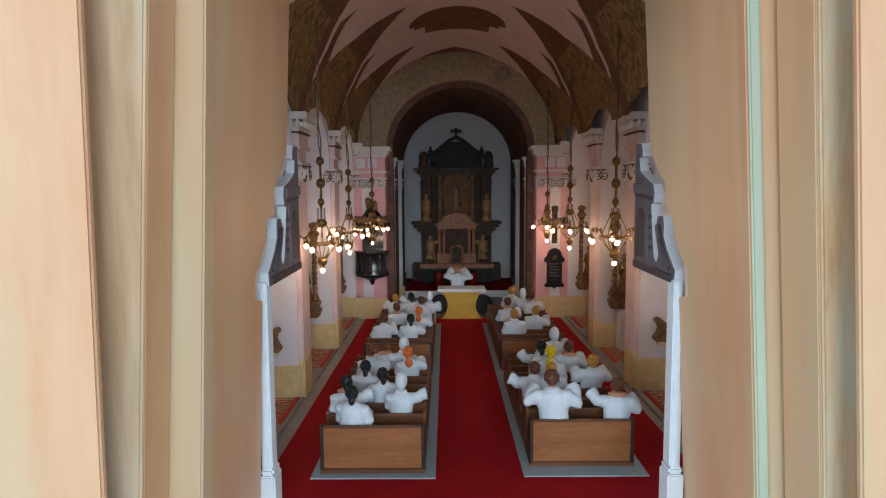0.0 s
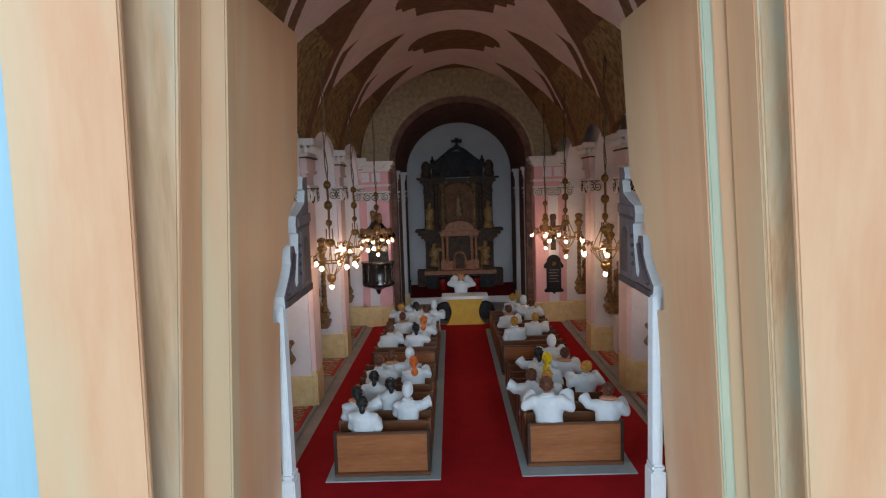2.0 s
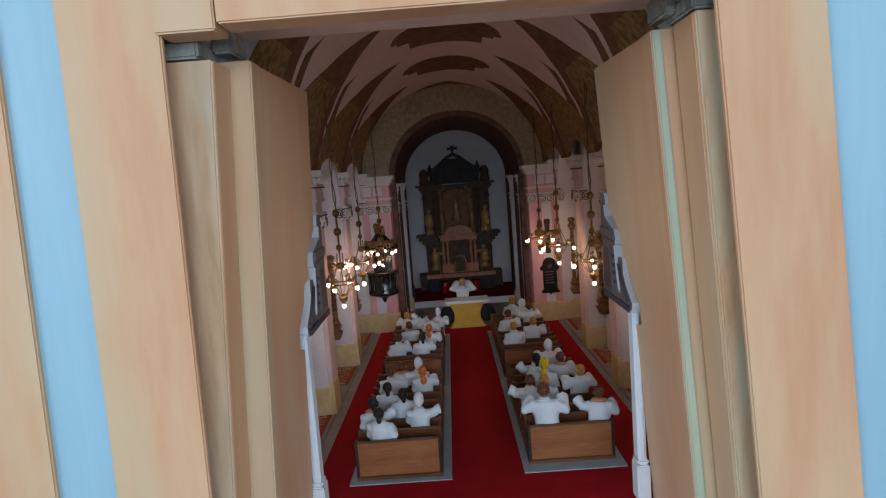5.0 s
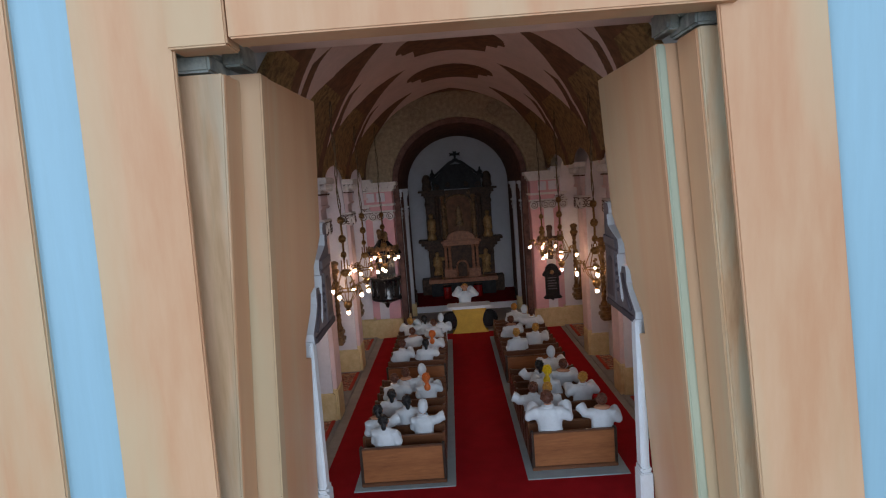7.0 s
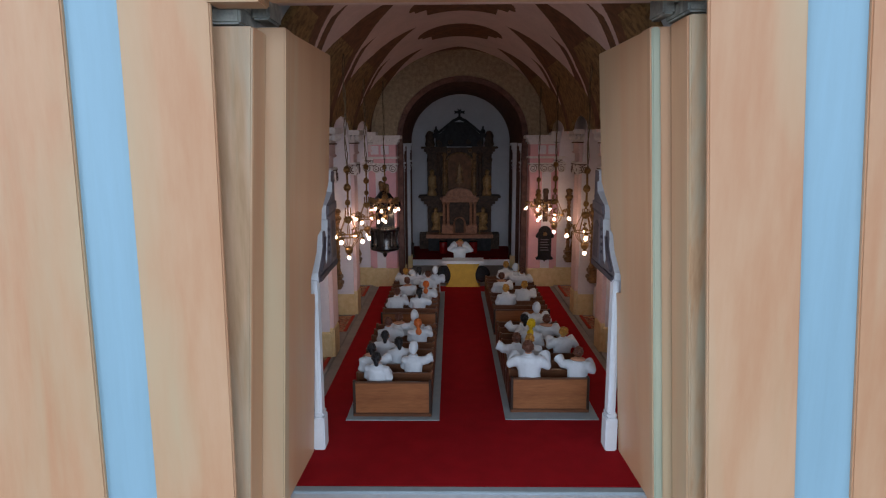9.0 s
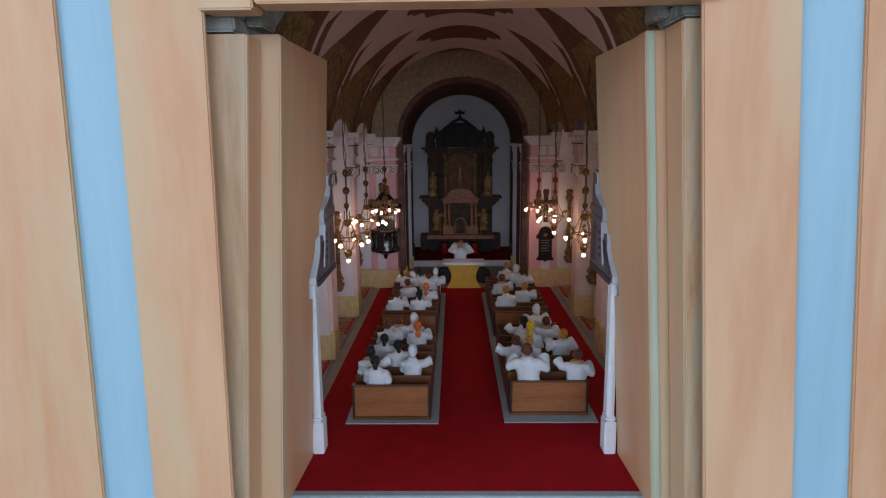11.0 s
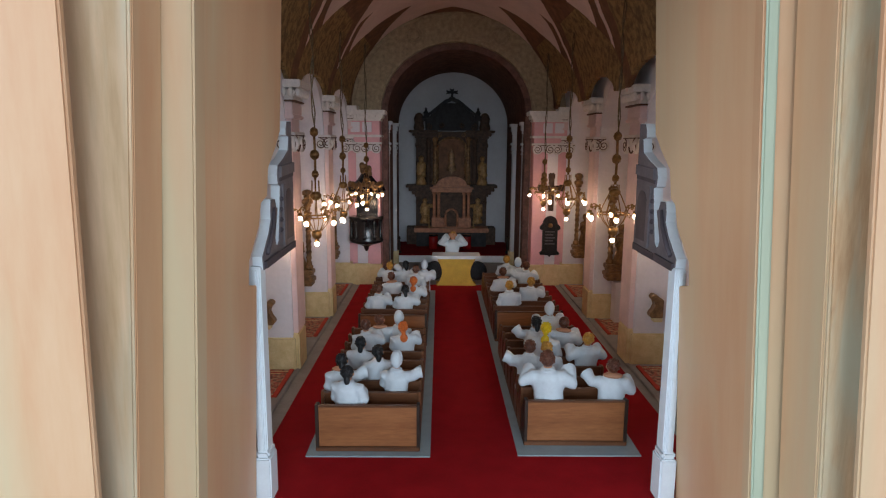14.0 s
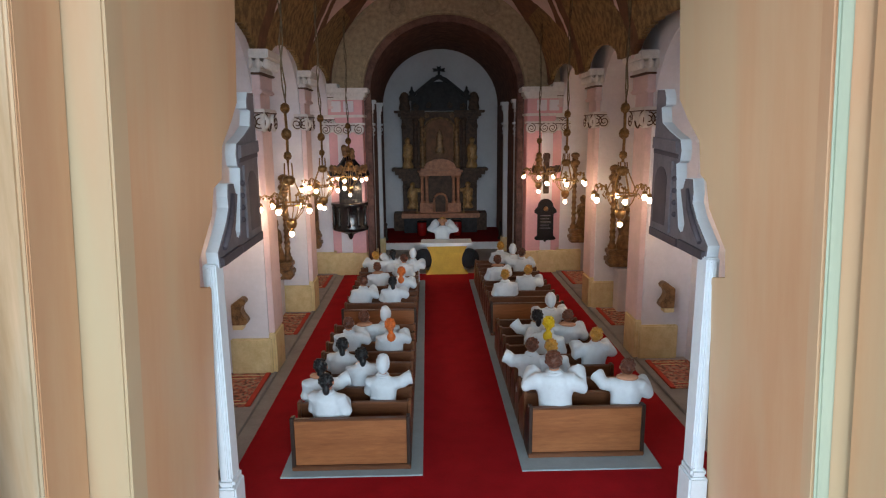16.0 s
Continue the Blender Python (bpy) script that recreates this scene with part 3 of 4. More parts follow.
# lintel
part("lintel", B(-2.085, 3.3, 4.36, 4.8, 7.19, 9.5, bev=0.02), M_FACADE, facade)
part("lintel_block", B(-2.75, -2.105, 4.37, 4.8, 7.13, 9.5, bev=0.02), M_FACADE, facade)
for x0, x1, z, d in ((-2.95, -2.5, 6.97, 1), (3.02, 3.4, 7.08, -1)):
    part("lintel_bracket", B(x0, x1, 4.86, 5.7, z, z + 0.2, bev=0.03), M_BRACKET, facade, "grey-green painted bracket")
    part("bracket_cap", B(x0 - 0.05, x1, 4.82, 5.75, z + 0.2, z + 0.26, bev=0.02), M_BRACKET, facade)
for x0, x1, z in ((-2.5, -2.26, 7.1), (2.86, 3.02, 7.14)):
    part("bracket_return", B(x0, x1, 5.3, 5.9, z, z + 0.3, bev=0.03), M_BRACKET, facade)
part("lintel_soffit", B(-3.2, 4.4, 4.8, 6.9, 7.6, 7.75), M_VAULT, facade)

JAMB_EDGE = [(5.45, 0.0), (7.1, 0.0), (7.05, 2.95), (6.75, 3.0), (6.75, 3.3), (7.12, 3.66), (7.16, 3.95), (7.5, 4.0), (7.5, 4.36), (7.8, 4.6), (8.0, 4.8), (8.0, 7.0), (5.45, 7.0)]


def jamb(s, x7, x0):
    b = bmesh.new()
    prism(b, [(max(y + (0.18 if 6 < y < 7.3 else 0), 5.55), z) if s > 0 else (y + (0.08 if 6 < y < 7.3 else 0), z) for y, z in JAMB_EDGE], 0, 0.35 * s, axis="x")
    for v in b.verts:
        v.co.x += at_z(x7, x0, v.co.z) - s * 0.04 * (v.co.y - 5.4)
    bmesh.ops.bevel(b, geom=b.edges[:], offset=0.015, segments=1, affect="EDGES")
    part("jamb_panel", b, M_JAMB, facade)


jamb(-1, -2.088, -2.441)
jamb(1, 2.772, 3.2)
# unseen side, rear and roof boards, added to close the model against light
structure("side_light_stop_west", B(-4.6, -4.3, 9.0, 28.2, -0.3, 10.2), M_ROOM, "unseen plain side board added to keep light out of the model", "wall")
structure("side_light_stop_east", B(5.4, 5.7, 9.0, 28.2, -0.3, 10.2), M_ROOM, "unseen plain side board added to keep light out of the model", "wall")
structure("rear_light_stop", B(-4.6, 5.7, 28.2, 28.4, -0.3, 10.2), M_ROOM, "unseen plain rear board added to keep light out of the model", "wall")
structure("roof_light_stop", B(-4.6, 5.7, 8.0, 28.4, 10.2, 10.4), M_ROOM, "unseen plain roof board added to keep light out of the model", "roof")

# ---- carved side screens behind the jambs ----
SCREEN = [(7.33, 3.1), (7.3, 3.27), (7.37, 3.32), (7.62, 3.52), (7.75, 3.68), (7.74, 3.8), (7.78, 3.94), (7.95, 3.93), (8.0, 3.82), (8.07, 3.8), (7.9, 3.42), (7.93, 3.33), (8.02, 3.3), (8.1, 3.35), (8.22, 3.8), (8.27, 4.08), (8.17, 4.11), (8.14, 4.24), (8.19, 4.36), (8.5, 4.45), (8.78, 4.56), (8.84, 4.75), (8.7, 4.77), (8.7, 4.86), (8.76, 4.96), (8.98, 4.97), (8.98, 3.12)]


def side_screen(x, s):
    t = thing("carved_side_screen", (x, 0, 0), "white-edged screen painted with a grey-violet stone portal", "screen", "screens behind the jambs")
    b = bmesh.new()
    prism(b, SCREEN, 0.0, 0.12 * s, axis="x")
    part("board", b, M_WHITE, t)
    b = bmesh.new()
    prism(b, [(y + 0.012, z - 0.008) for y, z in SCREEN], -0.012 * s, 0.0, axis="x")
    part("painted_face", b, M_SLATE, t, "grey-violet painted stone face")
    for name, poly, d, m in (
        ("foot_moulding", [(7.36, 3.11), (7.34, 3.2), (8.0, 3.22), (8.0, 3.12)], 0.05, M_SLATEDK),
        ("foot_moulding", [(8.08, 3.11), (8.08, 3.2), (8.96, 3.22), (8.96, 3.12)], 0.035, M_SLATEDK),
        ("cornice", [(8.2, 4.2), (8.22, 4.34), (8.96, 4.38), (8.96, 4.24)], 0.05, M_SLATE),
        ("cornice_shadow_line", [(8.2, 4.14), (8.2, 4.19), (8.96, 4.23), (8.96, 4.18)], 0.03, M_SLATEDK),
        ("blind_arch", [(8.5, 3.3), (8.5, 3.8)] + [(8.7 - 0.2 * math.cos(math.pi * i / 12), 3.8 + 0.22 * math.sin(math.pi * i / 12)) for i in range(13)] + [(8.9, 3.3)], 0.02, M_SLATEDK),
        ("pilaster_strip", [(8.32, 3.24), (8.32, 4.1), (8.44, 4.1), (8.44, 3.24)], 0.04, M_SLATE),
    ):
        b = bmesh.new()
        prism(b, poly, -d * s, -0.013 * s, axis="x")
        part(name, b, m, t)
    b = bmesh.new()
    tube(b, [(-0.03 * s, y, z) for y, z in ((7.45, 3.28), (7.62, 3.42), (7.78, 3.6), (7.86, 3.82))], [0.03, 0.035, 0.03, 0.02], n=6)
    part("scroll_line", b, M_SLATEDK, t)
    for k in range(4):
        b = bmesh.new()
        ball(b, (-0.015 * s, 8.27 - 0.02 * k, 3.9 - 0.14 * k), 0.035, 8)
        part("bead", b, M_SLATEDK, t)
    return t


def corner_post(x, s):
    t = thing("corner_post", (x, 7.24, 0.02), "white moulded corner post on a plain plinth", "post", "posts behind the jambs")
    part("shaft", B(-0.07, 0.07, 0.0, 0.24, 0.7, 3.13, bev=0.015), M_WHITE, t)
    part("fillet", B(-0.03, 0.03, -0.03, 0.02, 0.7, 3.1, bev=0.012), M_WHITE, t)
    b = bmesh.new()
    box(b, -0.1, 0.11, -0.05, 0.28, 0.0, 0.62, bev=0.02)
    box(b, -0.085, 0.095, -0.04, 0.26, 0.62, 0.72, bev=0.03)
    part("plinth", b, M_WHITE, t)


side_screen(-2.2, -1)
side_screen(2.93, 1)
corner_post(-2.28, 1)
corner_post(2.97, 1)

# ---- pews ----


def pew(x0, x1, y, front, group):
    w = x1 - x0
    t = thing("pew", (x0, y, 0.04), "dark-stained wooden pew with a plain flat back panel" if front else "dark-stained wooden church pew with a low back", "pew", group)
    b = bmesh.new()
    vs = box(b, 0.04, w - 0.04, 0, 0.05, 0.06 if front else 0.3, 0.72, bev=0.008)
    part("backrest", b, M_WOODF if front else M_WOOD, t, "lighter brown grained panel" if front else "")
    part("top_rail", B(0.03, w - 0.03, -0.015, 0.065, 0.695, 0.725, bev=0.008), M_WOOD, t)
    part("seat", B(0.05, w - 0.05, 0.05, 0.33, 0.36, 0.4, bev=0.01), M_WOOD, t)
    part("kneeler", B(0.05, w - 0.05, 0.35, 0.43, 0.08, 0.13, bev=0.01), M_WOOD, t)
    part("foot_rail", B(0.0, w, -0.04, 0.06, 0.0, 0.07, bev=0.01), M_WOOD, t)
    for xx in (0, w - 0.05):
        b = bmesh.new()
        prof = [(-0.03, 0), (0.4, 0), (0.4, 0.12), (0.34, 0.3), (0.36, 0.42), (0.3, 0.52), (0.17, 0.6), (0.1, 0.74), (-0.03, 0.75)]
        prism(b, prof, xx, xx + 0.05, axis="x")
        bmesh.ops.bevel(b, geom=b.edges[:], offset=0.006, segments=1, affect="EDGES")
        part("end_board", b, M_EDGE if front else M_WOOD, t, "blackened end board" if front else "")
    return t


ROWS_Y = {"l": [8.57 + 0.49 * i for i in range(9)] + [13.55 + 0.49 * i for i in range(10)], "r": [8.78 + 0.49 * i for i in range(9)] + [13.9 + 0.49 * i for i in range(10)]}
for key, x0, x1, grp in (("l", -1.87, -0.29, "pews of the block with the dark-haired dolls"), ("r", 1.32, 2.92, "pews of the block with the yellow-haired dolls")):
    first = {}
    for i, y in enumerate(ROWS_Y[key]):
        front = i in (0, 9)
        if front not in first:
            first[front] = pew(x0, x1, y, front, grp)
        else:
            copy_thing(first[front], pose(K * x0, K * y, K * 0.04))

# ---- dolls in white robes: each one plain mesh ----
HAIR_WORD = {"k": "black", "b": "brown", "o": "orange", "y": "ochre", "Y": "bright yellow", "w": "white hooded"}


def fused(bm, voxel):
    """One closed skin round overlapping bodies, softened like modelled clay."""
    tmp = bpy.data.meshes.new("robe")
    bm.to_mesh(tmp)
    bm.free()
    ob = new("robe", tmp)
    r = ob.modifiers.new("skin", "REMESH")
    r.mode, r.voxel_size, r.use_smooth_shade = "VOXEL", voxel, True
    sm = ob.modifiers.new("soft", "SMOOTH")
    sm.factor, sm.iterations = 0.5, 4
    out = bmesh.new()
    out.from_mesh(ob.evaluated_get(bpy.context.evaluated_depsgraph_get()).to_mesh())
    bpy.data.objects.remove(ob)
    bpy.data.meshes.remove(tmp)
    for f in out.faces:
        f.smooth, f.material_index = True, 0
    return out


ARM = {
    "d": ((0.25, 0.04, 0.36), (0.14, 0.24, 0.40)),
    "o": ((0.33, 0.02, 0.46), (0.25, 0.2, 0.58)),
    "u": ((0.3, 0.04, 0.54), (0.42, 0.12, 0.62)),
    "h": ((0.38, 0.05, 0.58), (0.16, 0.2, 0.78)),
}


def doll(x, y, z, hair, seed, turn=0, facing=1, size=1.0, pose_of="dd"):
    """Clay figure, seated: straight robe, wide flattened sleeves, collar and a small head with moulded hair."""
    rnd = random.Random(seed)
    bm = bmesh.new()
    h = 0.72 + rnd.uniform(-0.02, 0.03)
    lathe(bm, [(0.2, 0), (0.215, 0.04), (0.2, 0.2), (0.195, 0.32), (0.215, 0.45), (0.21, 0.54), (0.16, 0.61), (0.1, 0.65), (0.075, h - 0.03)], 24, sx=1.06, sy=0.72)
    ends = []
    for s, code in zip((-1, 1), pose_of):
        el, tip = [Vector((s * c[0], c[1], c[2])) + Vector([rnd.uniform(-0.025, 0.025) for _ in range(3)]) for c in ARM[code]]
        mid = (el + tip) / 2 + Vector((0, 0.0, 0.02))
        tube(bm, [(s * 0.1, 0, 0.55), (s * 0.2, 0.0, 0.54), el, mid, tip], [0.09, 0.11, 0.1, 0.1, 0.12], n=12)
        ball(bm, el, 0.085, 12)
        ends.append((tip, (tip - el).normalized()))
    for v in bm.verts:
        a = math.atan2(v.co.y, v.co.x)
        k = max(0.0, 0.5 - v.co.z) * 0.1
        v.co += Vector((v.co.x, v.co.y, 0)) * k * math.sin(8 * a + seed) + noise.noise_vector(v.co * 4 + Vector((seed, 0, 0))) * 0.018
    bm = fused(bm, 0.02)
    for v in bm.verts:
        v.co += noise.noise_vector(v.co * 10 + Vector((0, seed, 0))) * 0.007
    first = len(bm.verts)
    tube(bm, [(0.085 * math.cos(q * math.pi / 8), 0.075 * math.sin(q * math.pi / 8), h - 0.065 + 0.012 * math.sin(q * math.pi / 8)) for q in range(17)], 0.024, n=7)
    for (tip, d), code in zip(ends, pose_of):
        if code in "dh":
            ball(bm, tip + d * 0.09, 0.045, 8, mi=1)
    hz = h + 0.075
    ball(bm, (0, 0.015, h - 0.02), 0.062, 10, (1, 1, 1.1), mi=1)
    if hair == "w":
        ball(bm, (0, -0.01, hz + 0.04), 0.112, 16, (0.9, 0.9, 1.4), mi=2)
        ball(bm, (0, 0.055, hz + 0.03), 0.08, 12, mi=1)
        tube(bm, [(0.095 * math.cos(q * math.pi / 8), 0.045, hz + 0.04 + 0.145 * math.sin(q * math.pi / 8)) for q in range(17)], 0.016, n=6)
    else:
        ball(bm, (0, 0.03, hz), 0.096, 16, (0.92, 1.0, 1.15), mi=1)
        for s in (-1, 1):
            ball(bm, (s * 0.092, 0.025, hz - 0.01), 0.024, 8, (0.6, 1, 1.3), mi=1)
        ball(bm, (0, -0.015, hz + 0.025), 0.104, 18, (0.96, 0.98, 1.18), mi=2)
        for q in range(26):
            a, e = q * 2.4, -0.5 + 1.6 * (q / 25)
            ball(bm, (0.09 * math.cos(a) * math.cos(e), -0.025 + 0.085 * math.sin(a) * math.cos(e), hz + 0.03 + 0.105 * math.sin(e)), 0.026, 6, mi=2)
        if hair in "Yo":
            ball(bm, (0.0, -0.1, hz - 0.09), 0.05, 10, (0.9, 0.7, 1.2), mi=2)
            ball(bm, (0.0, -0.12, hz - 0.19), 0.08, 12, (1.0, 0.6, 1.25), mi=2)
        elif hair == "k":
            ball(bm, (0.02, -0.09, hz - 0.08), 0.055, 10, (1, 0.8, 1.6), mi=2)
        if seed % 5 == 2:
            ball(bm, (0.0, -0.04, hz - 0.13), 0.12, 12, (1.35, 0.85, 0.35), mi=1)
    bm.verts.ensure_lookup_table()
    for v in bm.verts[first:]:
        v.co += noise.noise_vector(v.co * 9 + Vector((seed, 0, 3))) * 0.01
    bmesh.ops.scale(bm, vec=(size, size, size), verts=bm.verts[:])
    me = mesh("clay_doll", bm, (M_ROBE, M_SKIN, HAIR[hair]))
    ob = new("clay_doll", me)
    ob.matrix_world = pose(K * x, K * y, K * z, rnd.uniform(-3, 3), rnd.uniform(-4, 4), turn + (0 if facing > 0 else 180))
    w = "white clay doll in a hood and robe seated in a pew" if hair == "w" else "white-robed clay doll with %s hair seated in a pew" % HAIR_WORD[hair]
    return tagged(ob, w, "doll", "dolls in the pews")


LEFT = [(-1.41, 8.82, "k"), (-1.59, 9.4, "k"), (-1.4, 10.3, "k"), (-1.01, 9.85, "k"), (-0.7, 9.5, "w"), (-1.42, 11.4, "b"), (-1.15, 11.75, "b"), (-0.66, 11.25, "o"), (-0.84, 11.85, "w"), (-1.5, 14.3, "b"), (-0.84, 14.15, "k"), (-1.24, 15.8, "b"), (-0.7, 15.3, "o"), (-1.47, 17.1, "y"), (-0.95, 17.3, "k"), (-0.69, 16.5, "b"), (-0.47, 17.1, "w")]
RIGHT = [(1.73, 9.2, "b"), (2.7, 9.2, "b"), (1.85, 9.75, "y"), (1.53, 10.1, "b"), (2.64, 10.3, "y"), (1.95, 10.85, "Y"), (2.39, 11.2, "b"), (1.85, 11.6, "k"), (2.32, 12.2, "w"), (1.75, 14.35, "y"), (2.27, 15.1, "y"), (1.72, 15.9, "b"), (1.99, 17.9, "y"), (2.45, 16.9, "b"), (2.28, 17.5, "w")]
LEFT_ARMS = "dd du dd dd du do dd do dd do do dd do oh dd dd uo".split()
RIGHT_ARMS = "oo uo dd ud oo od do ud oo dd do do dd uo oo".split()
for i, (x, y, c) in enumerate(LEFT):
    y = min(ROWS_Y["l"], key=lambda r: abs(r + 0.2 - y)) + 0.2
    doll(x, y, 0.46, c, i + 1, size=0.92, turn=(i * 37) % 24 - 12, pose_of=LEFT_ARMS[i])
for i, (x, y, c) in enumerate(RIGHT):
    y = min(ROWS_Y["r"], key=lambda r: abs(r + 0.2 - y)) + 0.2
    doll(x, y, 0.46, c, i + 41, turn=(i * 53) % 24 - 12, size=1.12 if i == 0 else 0.96, pose_of=RIGHT_ARMS[i])
priest = doll(0.42, 20.75, 0.68, "y", 91, facing=-1, size=1.1, pose_of="hh")
tagged(priest, "white-robed clay doll with raised sleeves standing behind the table", "doll", "doll at the table")

# ---- altar table ----
t = thing("altar_table", (0.55, 19.76, 0.015), "table with a white top and a yellow waisted front", "table")
part("tabletop", B(-0.8, 0.8, 0.0, 0.8, 0.9, 1.0, bev=0.015), M_WHITE, t)
bm = bmesh.new()
side = [(0.64 - 0.17 * math.sin(math.pi * i / 16), 0.9 * i / 16) for i in range(17)]
prism(bm, [(-x, z) for x, z in side] + [(x, z) for x, z in side[::-1]], 0.06, 0.1, axis="y")
part("front_panel", bm, M_YELLOW, t, "yellow waisted front cloth")
part("foot", B(-0.66, 0.66, 0.02, 0.5, 0.0, 0.05, bev=0.01), M_YELLOW, t)
part("body", B(-0.42, 0.42, 0.1, 0.5, 0.05, 0.9, bev=0.01), M_EDGE, t)
for s in (-1, 1):
    bm = bmesh.new()
    lathe(bm, [(0.3, 0), (0.32, 0.03), (0.32, 0.1), (0.3, 0.12)], 24)
    bmesh.ops.rotate(bm, verts=bm.verts[:], matrix=Matrix.Rotation(math.pi / 2, 3, "X"))
    part("side_roundel", bm, M_BLACK, t, at=(s * 0.72, 0.4, 0.45))

# ---- high altar ----
t = thing("high_altar", (0.5, 26.4, 0.29), "tall dark carved altar with gilded statues and rose marble tabernacle", "altar")
part("base_step", B(-1.95, 1.95, 0.2, 0.9, 0.0, 0.75, bev=0.02), M_ALTAR, t)
part("mensa", B(-1.5, 1.5, -0.35, 0.4, 0.0, 0.62, bev=0.02), M_ALTARTOP, t)
part("mensa_top", B(-1.6, 1.6, -0.42, 0.45, 0.62, 0.8, bev=0.02), M_ROSE, t)
part("retable", B(-1.55, 1.55, 0.45, 0.85, 0.75, 4.9, bev=0.02), M_ALTAR, t)
for s in (-1, 1):
    bm = bmesh.new()
    for z0, z1, g in ((2.1, 2.2, 0.0), (2.2, 2.35, 0.12), (2.35, 2.5, 0.26), (2.5, 2.62, 0.38)):
        box(bm, *sorted((s * 0.95, s * (1.6 + g))), 0.2 - g * 0.5, 0.85, z0, z1, bev=0.02)
    part("bracket_shelf", bm, M_ALTAR, t)
    for xo in (0.72, 1.0):
        bm = bmesh.new()
        lathe(bm, [(0.13, 0), (0.13, 0.1), (0.1, 0.16), (0.105, 0.9), (0.09, 1.85), (0.13, 1.92), (0.15, 2.05)], 14)
        part("column", bm, M_STATUE if xo < 0.8 else M_ALTAR, t, at=(s * xo, 0.4, 2.62))
    bm = bmesh.new()
    for z0, z1, g in ((4.6, 4.7, 0.05), (4.7, 4.85, 0.15), (4.85, 4.95, 0.3)):
        box(bm, *sorted((s * 0.6, s * (1.55 + g))), 0.3 - g * 0.5, 0.85, z0, z1, bev=0.02)
    part("entablature", bm, M_ALTAR, t)
    bm = bmesh.new()
    lathe(bm, [(0.2, 0), (0.24, 0.1), (0.19, 0.3), (0.22, 0.5), (0.14, 0.68), (0.05, 0.74)], 12, sy=0.7)
    part("urn", bm, M_ALTAR, t, at=(s * 1.42, 0.5, 4.95))
    bm = bmesh.new()
    lathe(bm, [(0.12, 0), (0.16, 0.06), (0.08, 0.14), (0.12, 0.22), (0.04, 0.34), (0.05, 0.4), (0.01, 0.46)], 12)
    part("finial", bm, M_ALTARTOP, t, at=(s * 1.12, 0.5, 5.46))
    for z, hh, xo in ((2.62, 1.25, 1.32), (0.95, 1.1, 1.15)):
        bm = bmesh.new()
        lathe(bm, [(0.2, 0), (0.24, 0.08), (0.15, 0.3), (0.2, 0.55), (0.22, 0.75), (0.16, 0.92), (0.07, 0.98), (0.1, 1.06), (0.1, 1.15), (0.03, 1.22)], 14, sy=0.75)
        for q in range(5):
            ball(bm, (0.14 * math.sin(q * 2.1), -0.1, 0.3 + q * 0.13), 0.09, 8, (1, 0.7, 1.4))
        if z < 2:
            ball(bm, (-s * 0.24, -0.05, 0.85), 0.12, 10, (1.6, 0.7, 0.8))
        for v in bm.verts:
            v.co += noise.noise_vector(v.co * 6 + Vector((s, z, 0))) * 0.04
            v.co.z *= hh / 1.22
        part("carved_statue", bm, M_GOLD, t, "gilded carved figure", at=(s * xo, 0.15, z))
bm = bmesh.new()
prism(bm, [(-1.15, 4.95), (1.15, 4.95), (1.15, 5.4), (0.55, 5.9), (0.3, 6.1), (-0.3, 6.1), (-0.55, 5.9), (-1.15, 5.4)], 0.5, 0.85, axis="y")
part("gable", bm, M_ALTARTOP, t)
bm = bmesh.new()
for s in (-1, 1):
    prism(bm, [(s * 1.28, 5.36), (s * 1.28, 5.46), (s * 0.3, 6.24), (s * 0.0, 6.34), (s * 0.0, 6.22), (s * 0.3, 6.08)], 0.4, 0.88, axis="y")
part("gable_moulding", bm, M_ALTARTOP, t)
bm = bmesh.new()
for poly in ([(-0.05, 6.3), (0.05, 6.3), (0.05, 6.45), (0.09, 6.72), (0, 6.68), (-0.09, 6.72), (-0.05, 6.45)], [(-0.26, 6.49), (-0.22, 6.55), (-0.26, 6.64), (0, 6.6), (0.26, 6.64), (0.22, 6.55), (0.26, 6.49), (0, 6.53)]):
    prism(bm, poly, 0.58, 0.66 + 0.01 * len(poly), axis="y")
box(bm, -0.13, 0.13, 0.52, 0.72, 6.24, 6.36, bev=0.02)
part("cross", bm, M_ALTARTOP, t)
bm = bmesh.new()
arc = [(0.56 * math.cos(math.pi * i / 16), 4.25 + 0.35 * math.sin(math.pi * i / 16)) for i in range(17)]
prism(bm, arc + [(-0.56, 2.7), (0.56, 2.7)], 0.41, 0.45, axis="y")
part("painting", bm, M_FRESCO, t, "dim brown altar painting")
bm = bmesh.new()
tube(bm, [(x, 0.4, z) for x, z in [(0.6, 2.65)] + [(0.6 * math.cos(math.pi * i / 16), 4.25 + 0.4 * math.sin(math.pi * i / 16)) for i in range(17)] + [(-0.6, 2.65)]], 0.05, n=6)
part("painting_frame", bm, M_STATUE, t)
bm = bmesh.new()
lathe(bm, [(0.16, 0), (0.22, 0.1), (0.12, 0.4), (0.16, 0.6), (0.1, 0.8), (0.07, 0.9), (0.02, 1.0)], 12, sy=0.3)
part("relief_figure", bm, M_STATUE, t, at=(0, 0.38, 3.2))
